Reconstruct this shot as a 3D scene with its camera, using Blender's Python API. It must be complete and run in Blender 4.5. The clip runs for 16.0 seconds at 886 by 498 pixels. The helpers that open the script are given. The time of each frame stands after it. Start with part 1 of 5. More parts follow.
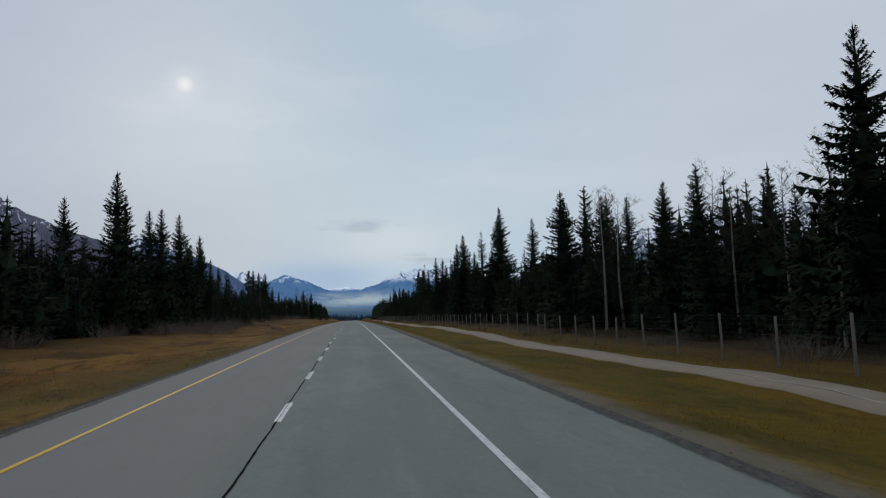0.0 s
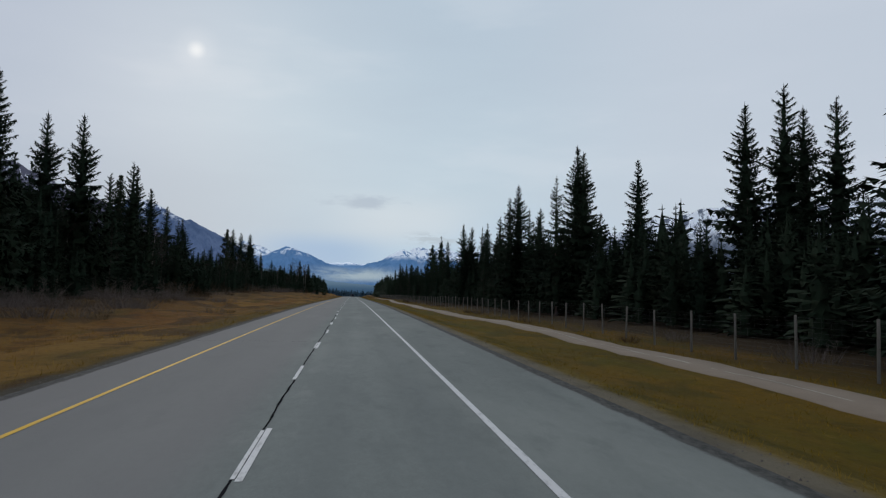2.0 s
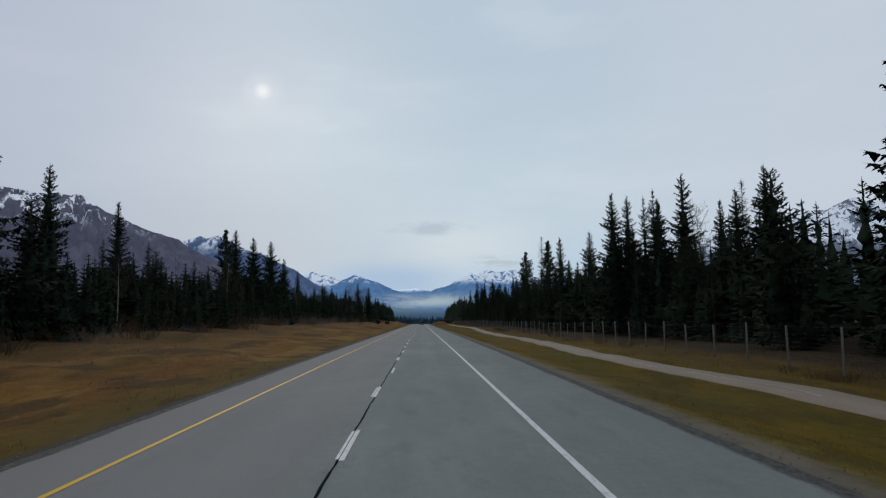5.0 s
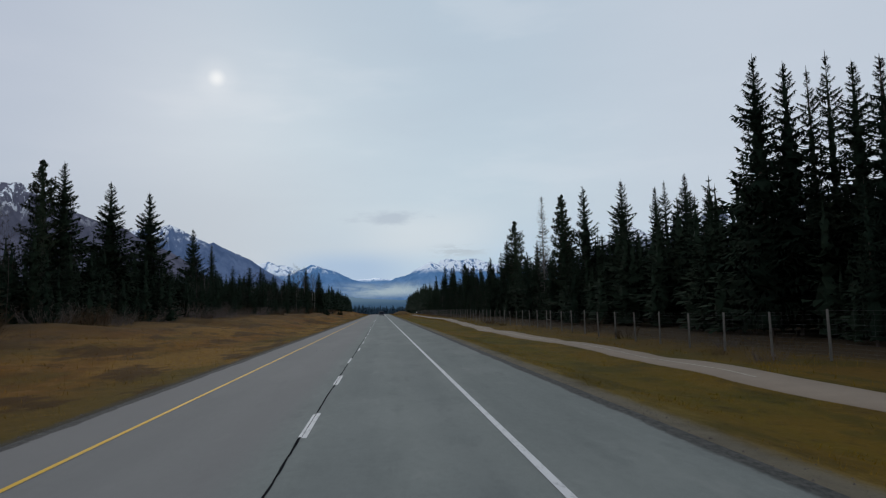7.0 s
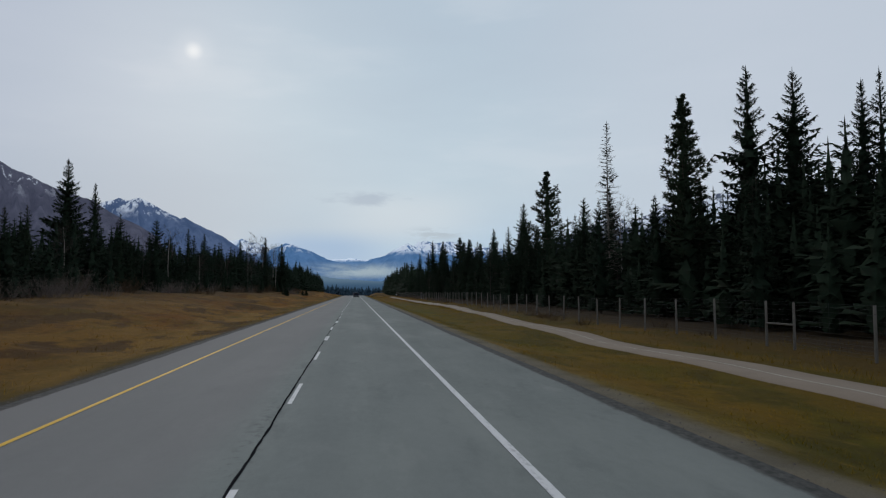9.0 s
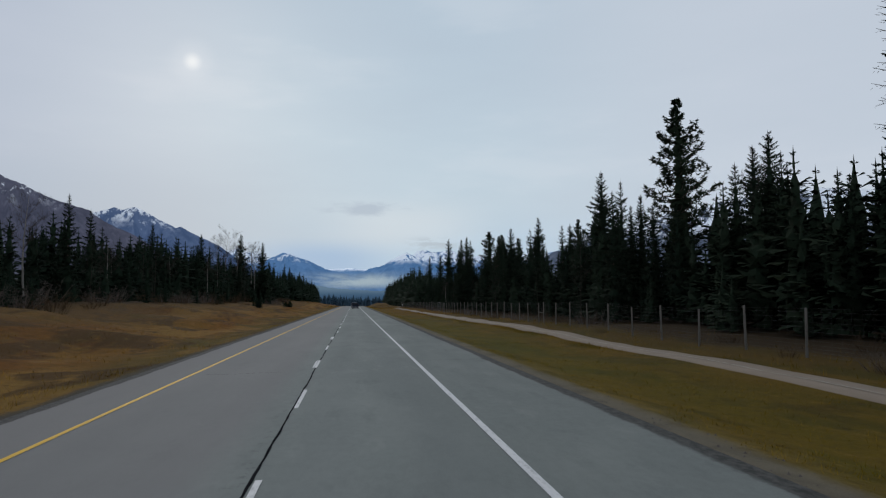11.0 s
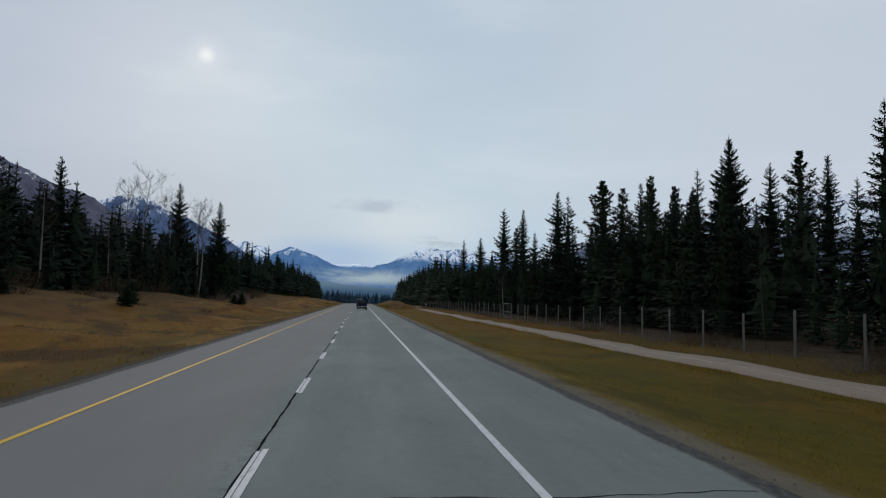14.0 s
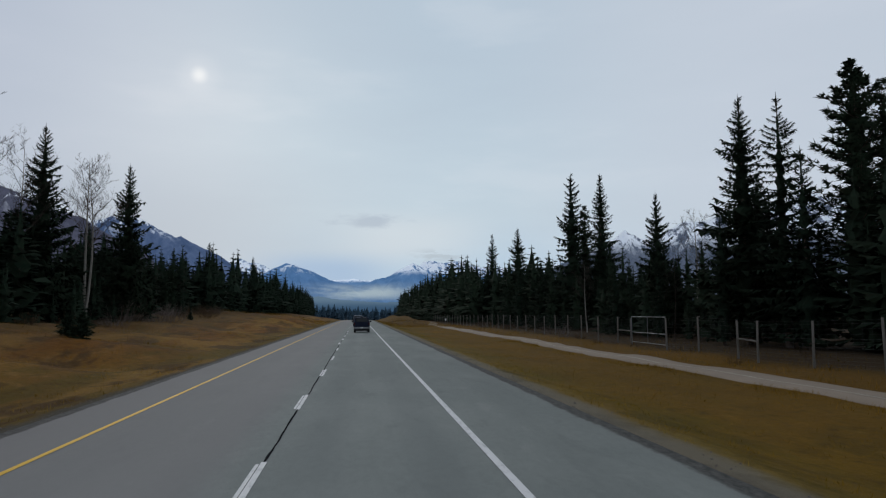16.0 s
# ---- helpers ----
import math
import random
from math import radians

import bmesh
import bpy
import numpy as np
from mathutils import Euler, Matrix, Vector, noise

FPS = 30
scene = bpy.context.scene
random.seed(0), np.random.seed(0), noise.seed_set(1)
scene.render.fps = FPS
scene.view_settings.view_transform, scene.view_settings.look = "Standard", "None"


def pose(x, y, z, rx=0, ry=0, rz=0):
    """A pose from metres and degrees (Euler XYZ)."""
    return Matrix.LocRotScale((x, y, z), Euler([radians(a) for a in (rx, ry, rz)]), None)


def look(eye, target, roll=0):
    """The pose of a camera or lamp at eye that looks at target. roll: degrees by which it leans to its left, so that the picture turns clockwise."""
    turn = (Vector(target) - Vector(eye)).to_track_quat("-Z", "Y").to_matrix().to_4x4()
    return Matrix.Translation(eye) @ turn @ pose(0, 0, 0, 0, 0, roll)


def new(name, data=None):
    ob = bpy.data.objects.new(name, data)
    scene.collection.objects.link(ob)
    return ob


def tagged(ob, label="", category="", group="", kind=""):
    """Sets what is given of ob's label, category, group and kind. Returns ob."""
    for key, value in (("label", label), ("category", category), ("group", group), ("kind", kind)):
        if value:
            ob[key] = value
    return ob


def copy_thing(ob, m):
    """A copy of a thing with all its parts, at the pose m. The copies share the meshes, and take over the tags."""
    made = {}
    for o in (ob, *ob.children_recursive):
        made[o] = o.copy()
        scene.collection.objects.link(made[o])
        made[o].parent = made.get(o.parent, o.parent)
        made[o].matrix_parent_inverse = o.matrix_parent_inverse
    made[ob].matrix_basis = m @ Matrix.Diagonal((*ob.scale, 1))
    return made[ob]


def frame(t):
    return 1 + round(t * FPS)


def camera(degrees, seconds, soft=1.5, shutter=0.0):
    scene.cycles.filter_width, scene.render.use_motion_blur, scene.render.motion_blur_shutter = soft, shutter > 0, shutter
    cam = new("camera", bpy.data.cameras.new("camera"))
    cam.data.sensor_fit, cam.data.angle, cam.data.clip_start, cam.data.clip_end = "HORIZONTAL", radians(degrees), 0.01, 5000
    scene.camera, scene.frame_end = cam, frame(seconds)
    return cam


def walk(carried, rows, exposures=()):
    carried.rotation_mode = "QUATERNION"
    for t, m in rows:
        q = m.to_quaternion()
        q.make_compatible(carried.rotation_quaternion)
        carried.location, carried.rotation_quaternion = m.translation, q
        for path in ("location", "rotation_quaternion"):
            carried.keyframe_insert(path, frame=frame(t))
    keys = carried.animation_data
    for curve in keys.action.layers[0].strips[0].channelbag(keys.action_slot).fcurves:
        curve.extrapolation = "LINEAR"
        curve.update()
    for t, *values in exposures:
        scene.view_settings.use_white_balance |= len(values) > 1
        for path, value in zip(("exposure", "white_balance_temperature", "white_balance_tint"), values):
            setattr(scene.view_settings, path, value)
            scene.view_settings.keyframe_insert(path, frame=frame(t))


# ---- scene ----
cam = camera(66.2, 16.0, soft=1.2)
PATH = [
    (0, (0.015, -0.068, 1.071), (2.733, 19.650, 3.027), -2.2),
    (0.5, (0.026, 12.692, 1.190), (2.475, 32.481, 2.740), -2.2),
    (1, (-0.017, 25.492, 1.359), (2.632, 45.241, 3.076), -0.3),
    (1.5, (-0.162, 38.330, 1.484), (3.006, 58.028, 2.886), 0.6),
    (2, (-0.236, 51.204, 1.626), (2.392, 70.982, 3.013), 1.0),
    (2.5, (-0.274, 64.113, 1.758), (0.176, 83.993, 3.901), 1.2),
    (3, (-0.221, 77.055, 1.816), (-0.461, 96.937, 3.974), 1.3),
    (3.5, (-0.217, 90.029, 1.904), (-0.317, 109.916, 4.028), 0.4),
    (3.7, (-0.193, 95.227, 1.911), (-0.013, 115.114, 4.029), 0.8),
    (5.8, (-0.157, 150.075, 2.228), (0.683, 169.950, 4.294), -1.9),
    (6, (-0.118, 155.322, 2.230), (0.952, 175.206, 4.100), -0.9),
    (6.5, (-0.020, 168.454, 2.222), (1.546, 188.288, 4.264), -1.3),
    (7, (-0.043, 181.608, 2.274), (1.827, 201.443, 4.025), -1.9),
    (7.5, (-0.073, 194.782, 2.274), (2.087, 214.625, 3.540), -0.7),
    (8, (-0.094, 207.974, 2.250), (2.236, 227.807, 3.350), -1.7),
    (8.5, (-0.075, 221.182, 2.138), (2.325, 240.998, 3.388), -1.3),
    (9, (-0.038, 234.405, 2.238), (2.522, 254.202, 3.478), -0.4),
    (9.2, (-0.001, 239.699, 2.224), (2.229, 259.512, 3.794), -1.3),
    (11.3, (-0.178, 295.385, 2.284), (2.613, 315.130, 3.814), -0.2),
    (11.5, (-0.173, 300.697, 2.300), (2.766, 320.413, 3.930), -0.2),
    (12, (-0.091, 313.979, 2.260), (2.149, 333.802, 3.690), 0.6),
    (12.5, (-0.072, 327.266, 2.259), (2.447, 347.031, 3.989), -0.7),
    (13, (-0.095, 340.556, 2.275), (2.365, 360.315, 4.155), 0.6),
    (13.5, (0.060, 353.848, 2.294), (2.684, 373.615, 3.855), 0.3),
    (14, (-0.029, 367.139, 2.228), (2.351, 386.940, 3.728), 1.1),
    (14.5, (-0.101, 380.429, 2.288), (2.379, 400.202, 3.978), 0.8),
    (15, (0.035, 393.716, 2.313), (2.295, 413.493, 4.253), -0.1),
    (15.5, (0.048, 406.999, 2.288), (2.478, 426.749, 4.298), -0.2),
    (16, (0.001, 420.275, 2.316), (2.461, 440.034, 4.196), -0.5),
]
walk(cam, [(t, look(eye, target, roll)) for t, eye, target, roll in PATH], exposures=[(0.0, -0.07), (1.6, -0.07), (2.4, 0.06), (2.9, -0.01), (3.6, 0.0), (7.5, 0.0), (9.0, -0.03), (11.5, 0.0), (16.0, 0.0)])

# ---- world, sun ----
SUN_AZ, SUN_EL = radians(-13.05), radians(18.8)
SUN_DIR = Vector((math.sin(SUN_AZ) * math.cos(SUN_EL), math.cos(SUN_AZ) * math.cos(SUN_EL), math.sin(SUN_EL)))


class Nodes:
    """Short hand for node trees."""

    def __init__(self, tree):
        self.tree = tree
        tree.nodes.clear()

    def add(self, kind, **inputs):
        node = self.tree.nodes.new(kind)
        for key, value in inputs.items():
            key = key.replace("_", " ")
            self.set(node, key, value)
        return node

    def set(self, node, key, value):
        sock = node.inputs[int(key)] if str(key).isdigit() else node.inputs[key]
        if isinstance(value, bpy.types.NodeSocket):
            self.tree.links.new(value, sock)
        else:
            sock.default_value = value

    def math(self, op, a, b=0.0, c=None, clamp=False):
        node = self.tree.nodes.new("ShaderNodeMath")
        node.operation, node.use_clamp = op, clamp
        self.set(node, 0, a), self.set(node, 1, b)
        if c is not None:
            self.set(node, 2, c)
        return node.outputs[0]

    def ramp(self, value, lo, hi, a=0.0, b=1.0, smooth=True):
        node = self.tree.nodes.new("ShaderNodeMapRange")
        node.interpolation_type = "SMOOTHSTEP" if smooth else "LINEAR"
        for key, v in zip(range(5), (value, lo, hi, a, b)):
            self.set(node, key, v)
        return node.outputs[0]

    def mix(self, fac, a, b):
        node = self.tree.nodes.new("ShaderNodeMix")
        node.data_type = "RGBA"
        self.set(node, 0, fac)
        for key, v in ((6, a), (7, b)):
            self.set(node, key, v if isinstance(v, bpy.types.NodeSocket) else (*v, 1.0)[:4])
        return node.outputs[2]

    def noise(self, vector, scale, detail=4.0, rough=0.55):
        node = self.tree.nodes.new("ShaderNodeTexNoise")
        self.set(node, "Vector", vector)
        node.inputs["Scale"].default_value, node.inputs["Detail"].default_value = scale, detail
        node.inputs["Roughness"].default_value = rough
        return node.outputs[0]

    def scaled(self, vector, x, y, z):
        node = self.tree.nodes.new("ShaderNodeVectorMath")
        node.operation = "MULTIPLY"
        self.set(node, 0, vector)
        node.inputs[1].default_value = (x, y, z)
        return node.outputs[0]

    def link(self, a, b):
        self.tree.links.new(a, b)


def overcast_world():
    world = bpy.data.worlds.new("overcast_sky")
    world.use_nodes = True
    scene.world = world
    n = Nodes(world.node_tree)
    way = n.add("ShaderNodeTexCoord").outputs["Generated"]
    axes = n.add("ShaderNodeSeparateXYZ", Vector=way).outputs
    flat = n.math("SQRT", n.math("ADD", n.math("MULTIPLY", axes[0], axes[0]), n.math("MULTIPLY", axes[1], axes[1])))
    el = n.math("MULTIPLY", n.math("ARCTAN2", axes[2], flat), 57.2958)
    az = n.math("MULTIPLY", n.math("ARCTAN2", axes[0], axes[1]), 57.2958)
    # layered cloud: paler and bluer low down, grey-lilac overhead
    streak = n.noise(n.scaled(way, 2.2, 2.2, 9.0), 1.6, 5.0, 0.5)
    low = n.ramp(el, 1.0, 9.0)
    high = n.ramp(el, 9.0, 24.0)
    base = n.mix(low, (0.40, 0.56, 0.73), (0.512, 0.622, 0.712))
    base = n.mix(high, base, (0.470, 0.572, 0.672))
    side = n.ramp(n.math("ABSOLUTE", n.math("ADD", az, -4.0)), 6.0, 34.0)
    base = n.mix(n.math("MULTIPLY", side, 0.75), base, (0.512, 0.580, 0.682))
    base = n.mix(n.ramp(el, 24.0, 60.0), base, (0.50, 0.54, 0.60))
    base = n.mix(n.ramp(streak, 0.42, 0.72, 0.0, 0.32), base, (0.44, 0.53, 0.63))
    base = n.mix(n.ramp(streak, 0.30, 0.48, 0.16, 0.0), base, (0.78, 0.81, 0.86))
    base = n.mix(n.ramp(az, -34.0, -4.0, 0.50, 0.0), base, (0.405, 0.445, 0.555))
    base = n.mix(n.ramp(az, 6.0, 30.0, 0.0, 0.32), base, (0.66, 0.69, 0.755))
    dim = n.math("MULTIPLY", n.ramp(az, -18.0, 6.0, 0.72, 0.0), n.ramp(el, 5.0, 16.0, 1.0, 0.0))
    base = n.mix(dim, base, (0.365, 0.44, 0.545))
    # blue gap in the cloud low over the valley, and a pale bank beside it
    gap = n.math("MULTIPLY", n.ramp(n.math("ABSOLUTE", n.math("ADD", az, 3.0)), 1.0, 7.5, 1.0, 0.0), n.ramp(n.math("ABSOLUTE", n.math("ADD", el, -3.4)), 0.3, 2.2, 1.0, 0.0))
    base = n.mix(n.math("MULTIPLY", gap, 0.75), base, (0.25, 0.42, 0.66))
    bank = n.math("MULTIPLY", n.ramp(n.math("ABSOLUTE", n.math("ADD", az, -4.5)), 1.0, 9.0, 1.0, 0.0), n.ramp(n.math("ABSOLUTE", n.math("ADD", el, -6.3)), 0.3, 3.0, 1.0, 0.0))
    base = n.mix(n.math("MULTIPLY", bank, 0.42), base, (0.70, 0.74, 0.77))
    # one small darker cloud
    edge = n.noise(n.scaled(way, 1.0, 1.0, 3.2), 26.0, 5.0, 0.6)
    dx = n.math("MULTIPLY", n.math("ADD", az, -0.75), 0.33)
    dy = n.math("MULTIPLY", n.math("ADD", el, -7.75), 1.7)
    far = n.math("SQRT", n.math("ADD", n.math("MULTIPLY", dx, dx), n.math("MULTIPLY", dy, dy)))
    far = n.math("ADD", far, n.math("MULTIPLY", n.math("ADD", edge, -0.5), 2.2))
    base = n.mix(n.ramp(far, 0.25, 1.25, 0.62, 0.0), base, (0.35, 0.43, 0.54))
    # torn wisps over the snowfield
    torn = n.noise(n.scaled(way, 1.0, 1.0, 4.5), 34.0, 5.0, 0.6)
    spot = n.math("MULTIPLY", n.ramp(n.math("ABSOLUTE", n.math("ADD", az, -6.8)), 0.6, 3.2, 1.0, 0.0), n.ramp(n.math("ABSOLUTE", n.math("ADD", el, -4.85)), 0.1, 0.75, 1.0, 0.0))
    base = n.mix(n.math("MULTIPLY", spot, n.ramp(torn, 0.46, 0.60, 0.0, 0.75)), base, (0.40, 0.48, 0.56))
    # the sun behind the cloud
    dot = n.tree.nodes.new("ShaderNodeVectorMath")
    dot.operation = "DOT_PRODUCT"
    n.set(dot, 0, way)
    dot.inputs[1].default_value = SUN_DIR
    off = n.math("MULTIPLY", n.math("ARCCOSINE", n.math("MINIMUM", dot.outputs["Value"], 1.0)), 57.2958)
    base = n.mix(n.ramp(off, 0.3, 12.0, 0.04, 0.0), base, (0.85, 0.86, 0.9))
    base = n.mix(n.ramp(off, 0.2, 2.2, 0.16, 0.0), base, (0.95, 0.95, 0.97))
    base = n.mix(n.ramp(off, 0.02, 0.85, 0.46, 0.0), base, (1.05, 1.05, 1.03))
    sky = n.tree.nodes.new("ShaderNodeTexSky")
    sky.sky_type, sky.sun_disc = "NISHITA", False
    sky.sun_elevation, sky.sun_rotation = SUN_EL, SUN_AZ
    cloud = n.add("ShaderNodeBackground", Color=base, Strength=0.95)
    clear = n.add("ShaderNodeBackground", Color=sky.outputs[0], Strength=0.004)
    both = n.tree.nodes.new("ShaderNodeAddShader")
    n.link(cloud.outputs[0], both.inputs[0]), n.link(clear.outputs[0], both.inputs[1])
    n.link(both.outputs[0], n.add("ShaderNodeOutputWorld").inputs[0])


overcast_world()
sun = new("sun", bpy.data.lights.new("sun", "SUN"))
sun.data.energy, sun.data.angle, sun.data.color = 0.4, radians(14), (1.0, 0.95, 0.88)
sun.matrix_world = look((0, 0, 60), Vector((0, 0, 60)) - SUN_DIR)


# ---- materials ----
def material(name, rough=0.9, metal=0.0, spec=0.3):
    m = bpy.data.materials.new(name)
    m.use_nodes = True
    n = Nodes(m.node_tree)
    bsdf = n.add("ShaderNodeBsdfPrincipled", Roughness=rough, Metallic=metal)
    bsdf.inputs["Specular IOR Level"].default_value = spec
    n.link(bsdf.outputs[0], n.add("ShaderNodeOutputMaterial").inputs[0])
    return m, n, bsdf


def bump(n, bsdf, height, strength, distance):
    node = n.add("ShaderNodeBump", Height=height, Strength=strength, Distance=distance)
    n.link(node.outputs[0], bsdf.inputs["Normal"])


def position(n):
    return n.add("ShaderNodeNewGeometry").outputs["Position"]


def plain(name, colour, rough=0.6, metal=0.0, spec=0.4, vary=0.12, scale=6.0):
    m, n, b = material(name, rough, metal, spec)
    p = n.add("ShaderNodeTexCoord").outputs["Object"]
    dark = tuple(c * (1 - 2 * vary) for c in colour)
    lite = tuple(min(1, c * (1 + vary)) for c in colour)
    n.link(n.mix(n.noise(p, scale), dark, lite), b.inputs["Base Color"])
    return m


def asphalt_material():
    m, n, b = material("asphalt", 0.92, 0.0, 0.15)
    p = position(n)
    x = n.add("ShaderNodeSeparateXYZ", Vector=p).outputs[0]
    grain = n.noise(p, 42.0, 3.0, 0.7)
    long = n.noise(n.scaled(p, 1.0, 0.05, 1.0), 1.3, 4.0)
    patch = n.noise(n.scaled(p, 0.5, 0.16, 1.0), 0.55, 5.0, 0.6)
    blot = n.noise(n.scaled(p, 1.0, 0.30, 1.0), 1.1, 6.0, 0.68)
    speck = n.noise(n.scaled(p, 1.0, 0.5, 1.0), 7.0, 5.0, 0.75)
    c = n.mix(grain, (0.144, 0.161, 0.150), (0.250, 0.271, 0.253))
    c = n.mix(n.ramp(speck, 0.35, 0.7, 0.0, 0.45), c, (0.149, 0.162, 0.152))
    c = n.mix(n.ramp(long, 0.35, 0.7, 0.0, 0.40), c, (0.153, 0.168, 0.158))
    c = n.mix(n.ramp(patch, 0.42, 0.72, 0.0, 0.50), c, (0.259, 0.275, 0.253))
    c = n.mix(n.ramp(blot, 0.52, 0.70, 0.0, 0.42), c, (0.127, 0.140, 0.136))
    c = n.mix(n.ramp(blot, 0.30, 0.44, 0.30, 0.0), c, (0.276, 0.288, 0.265))
    # two polished wheel paths a lane
    for centre in (-0.65, 1.2, -4.35, -2.5):
        track = n.ramp(n.math("ABSOLUTE", n.math("ADD", x, -centre)), 0.1, 0.75, 0.22, 0.0)
        c = n.mix(track, c, (0.138, 0.153, 0.150))
    # ravelled strip along the joint
    frayed = n.noise(n.scaled(p, 1.0, 0.7, 1.0), 5.5, 6.0, 0.75)
    worn = n.math("MULTIPLY", n.ramp(n.math("ABSOLUTE", n.math("ADD", x, 1.56)), 0.03, 0.38, 1.0, 0.0), n.ramp(n.math("ADD", frayed, n.math("MULTIPLY", patch, 0.5)), 0.80, 0.92, 0.0, 0.4))
    c = n.mix(worn, c, (0.075, 0.078, 0.076))
    # warmer, paler shoulder beyond the yellow line
    c = n.mix(n.ramp(x, -5.6, -5.2, 0.45, 0.0), c, (0.240, 0.228, 0.212))
    c = n.mix(n.ramp(x, -2.6, -1.5, 0.60, 0.0), c, (0.214, 0.201, 0.195))
    # crumbling outer edges
    lump = n.noise(n.scaled(p, 1.0, 0.45, 1.0), 9.0, 5.0, 0.75)
    rag = n.math("ADD", n.math("MULTIPLY", n.math("ADD", lump, -0.5), 0.22), n.math("MULTIPLY", n.math("ADD", blot, -0.5), 0.35))
    crumb = n.math("MAXIMUM", n.ramp(n.math("ADD", x, rag), 4.80, 4.93), n.ramp(n.math("SUBTRACT", x, rag), -6.84, -6.74, 1.0, 0.0))
    c = n.mix(n.math("MULTIPLY", crumb, 0.9), c, n.mix(n.ramp(lump, 0.34, 0.68), (0.020, 0.020, 0.019), (0.088, 0.084, 0.076)))
    n.link(c, b.inputs["Base Color"])
    bump(n, b, n.math("ADD", grain, n.math("MULTIPLY", speck, 0.6)), 0.35, 0.012)
    return m


def paint_material(name, colour, worn):
    m, n, b = material(name, 0.7)
    p = position(n)
    wear = n.noise(n.scaled(p, 1.0, 0.35, 1.0), 9.0, 6.0, 0.7)
    c = n.mix(n.ramp(wear, 0.48, 0.70, 0.0, worn), colour, (0.2, 0.2, 0.2))
    n.link(c, b.inputs["Base Color"])
    return m


def verge_colour(n, p):
    """Autumn grass: tawny on the bank, olive beside the path, straw at the gravel's edge."""
    x = n.add("ShaderNodeSeparateXYZ", Vector=p).outputs[0]
    big = n.noise(n.scaled(p, 1.0, 0.45, 0.0), 0.10, 5.0, 0.6)
    mid = n.noise(n.scaled(p, 1.0, 0.6, 0.0), 0.55, 5.0, 0.65)
    tuft = n.noise(n.scaled(p, 1.0, 0.7, 0.0), 2.1, 4.0, 0.7)
    green = n.noise(n.scaled(p, 1.0, 0.35, 0.0), 0.23, 4.0, 0.6)
    left = n.mix(n.ramp(big, 0.36, 0.66), (0.167, 0.064, 0.007), (0.193, 0.099, 0.012))
    left = n.mix(n.ramp(green, 0.50, 0.66, 0.0, 0.75), left, (0.088, 0.064, 0.008))
    left = n.mix(n.ramp(mid, 0.50, 0.66, 0.0, 0.75), left, (0.088, 0.032, 0.006))
    left = n.mix(n.ramp(mid, 0.28, 0.46, 0.75, 0.0), left, (0.271, 0.145, 0.037))
    right = n.mix(n.ramp(big, 0.38, 0.64), (0.098, 0.070, 0.004), (0.142, 0.086, 0.006))
    right = n.mix(n.ramp(green, 0.46, 0.62, 0.0, 0.72), right, (0.070, 0.067, 0.005))
    right = n.mix(n.ramp(mid, 0.50, 0.68, 0.0, 0.75), right, (0.045, 0.037, 0.006))
    right = n.mix(n.ramp(mid, 0.24, 0.42, 0.6, 0.0), right, (0.171, 0.106, 0.024))
    wide = n.math("ADD", x, n.math("MULTIPLY", n.math("ADD", mid, -0.5), 3.4))
    # fresher green beside the road, straw at the gravel, brown along the fence
    left = n.mix(n.ramp(wide, -12.0, -8.2, 0.0, 0.70), left, (0.092, 0.074, 0.010))
    right = n.mix(n.ramp(wide, 5.6, 7.6, 0.6, 0.0), right, (0.20, 0.145, 0.045))
    right = n.mix(n.ramp(wide, 9.5, 13.0, 0.0, 0.28), right, (0.105, 0.058, 0.008))
    right = n.mix(n.ramp(wide, 15.0, 19.5, 0.0, 0.80), right, (0.072, 0.044, 0.011))
    # broad swaths: bleached straw, rust and dark sedge
    swath = n.noise(n.scaled(p, 1.0, 0.28, 0.0), 0.16, 3.0, 0.5)
    sedge = n.noise(n.scaled(p, 1.0, 0.42, 0.0), 0.31, 4.0, 0.6)
    left = n.mix(n.ramp(swath, 0.51, 0.60, 0.0, 0.70), left, (0.27, 0.145, 0.028))
    left = n.mix(n.ramp(sedge, 0.51, 0.60, 0.0, 0.85), left, (0.060, 0.030, 0.008))
    right = n.mix(n.ramp(swath, 0.52, 0.62, 0.0, 0.45), right, (0.150, 0.080, 0.008))
    right = n.mix(n.ramp(sedge, 0.51, 0.61, 0.0, 0.65), right, (0.050, 0.044, 0.006))
    y = n.add("ShaderNodeSeparateXYZ", Vector=p).outputs[1]
    right = n.mix(n.math("MULTIPLY", n.ramp(y, 415.0, 445.0), n.ramp(wide, 7.5, 10.0, 0.1, 0.5)), right, (0.150, 0.070, 0.008))
    right = n.mix(n.math("MULTIPLY", n.ramp(n.math("ABSOLUTE", n.math("ADD", y, -345.0)), 20.0, 60.0, 1.0, 0.0), n.ramp(wide, 9.5, 13.0, 0.45, 0.0)), right, (0.080, 0.074, 0.006))
    right = n.mix(n.ramp(y, 560.0, 600.0, 0.0, 0.7), right, (0.112, 0.066, 0.022))
    # bank darker and browner towards the wood, and slightly darker all over
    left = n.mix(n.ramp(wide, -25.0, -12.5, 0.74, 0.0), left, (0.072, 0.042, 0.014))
    left = n.mix(0.14, left, (0.020, 0.012, 0.004))
    c = n.mix(n.ramp(x, -1.0, 1.0), left, right)
    c = n.mix(n.ramp(tuft, 0.50, 0.74, 0.0, 0.62), c, (0.040, 0.026, 0.006))
    c = n.mix(n.ramp(tuft, 0.26, 0.44, 0.42, 0.0), c, (0.23, 0.145, 0.026))
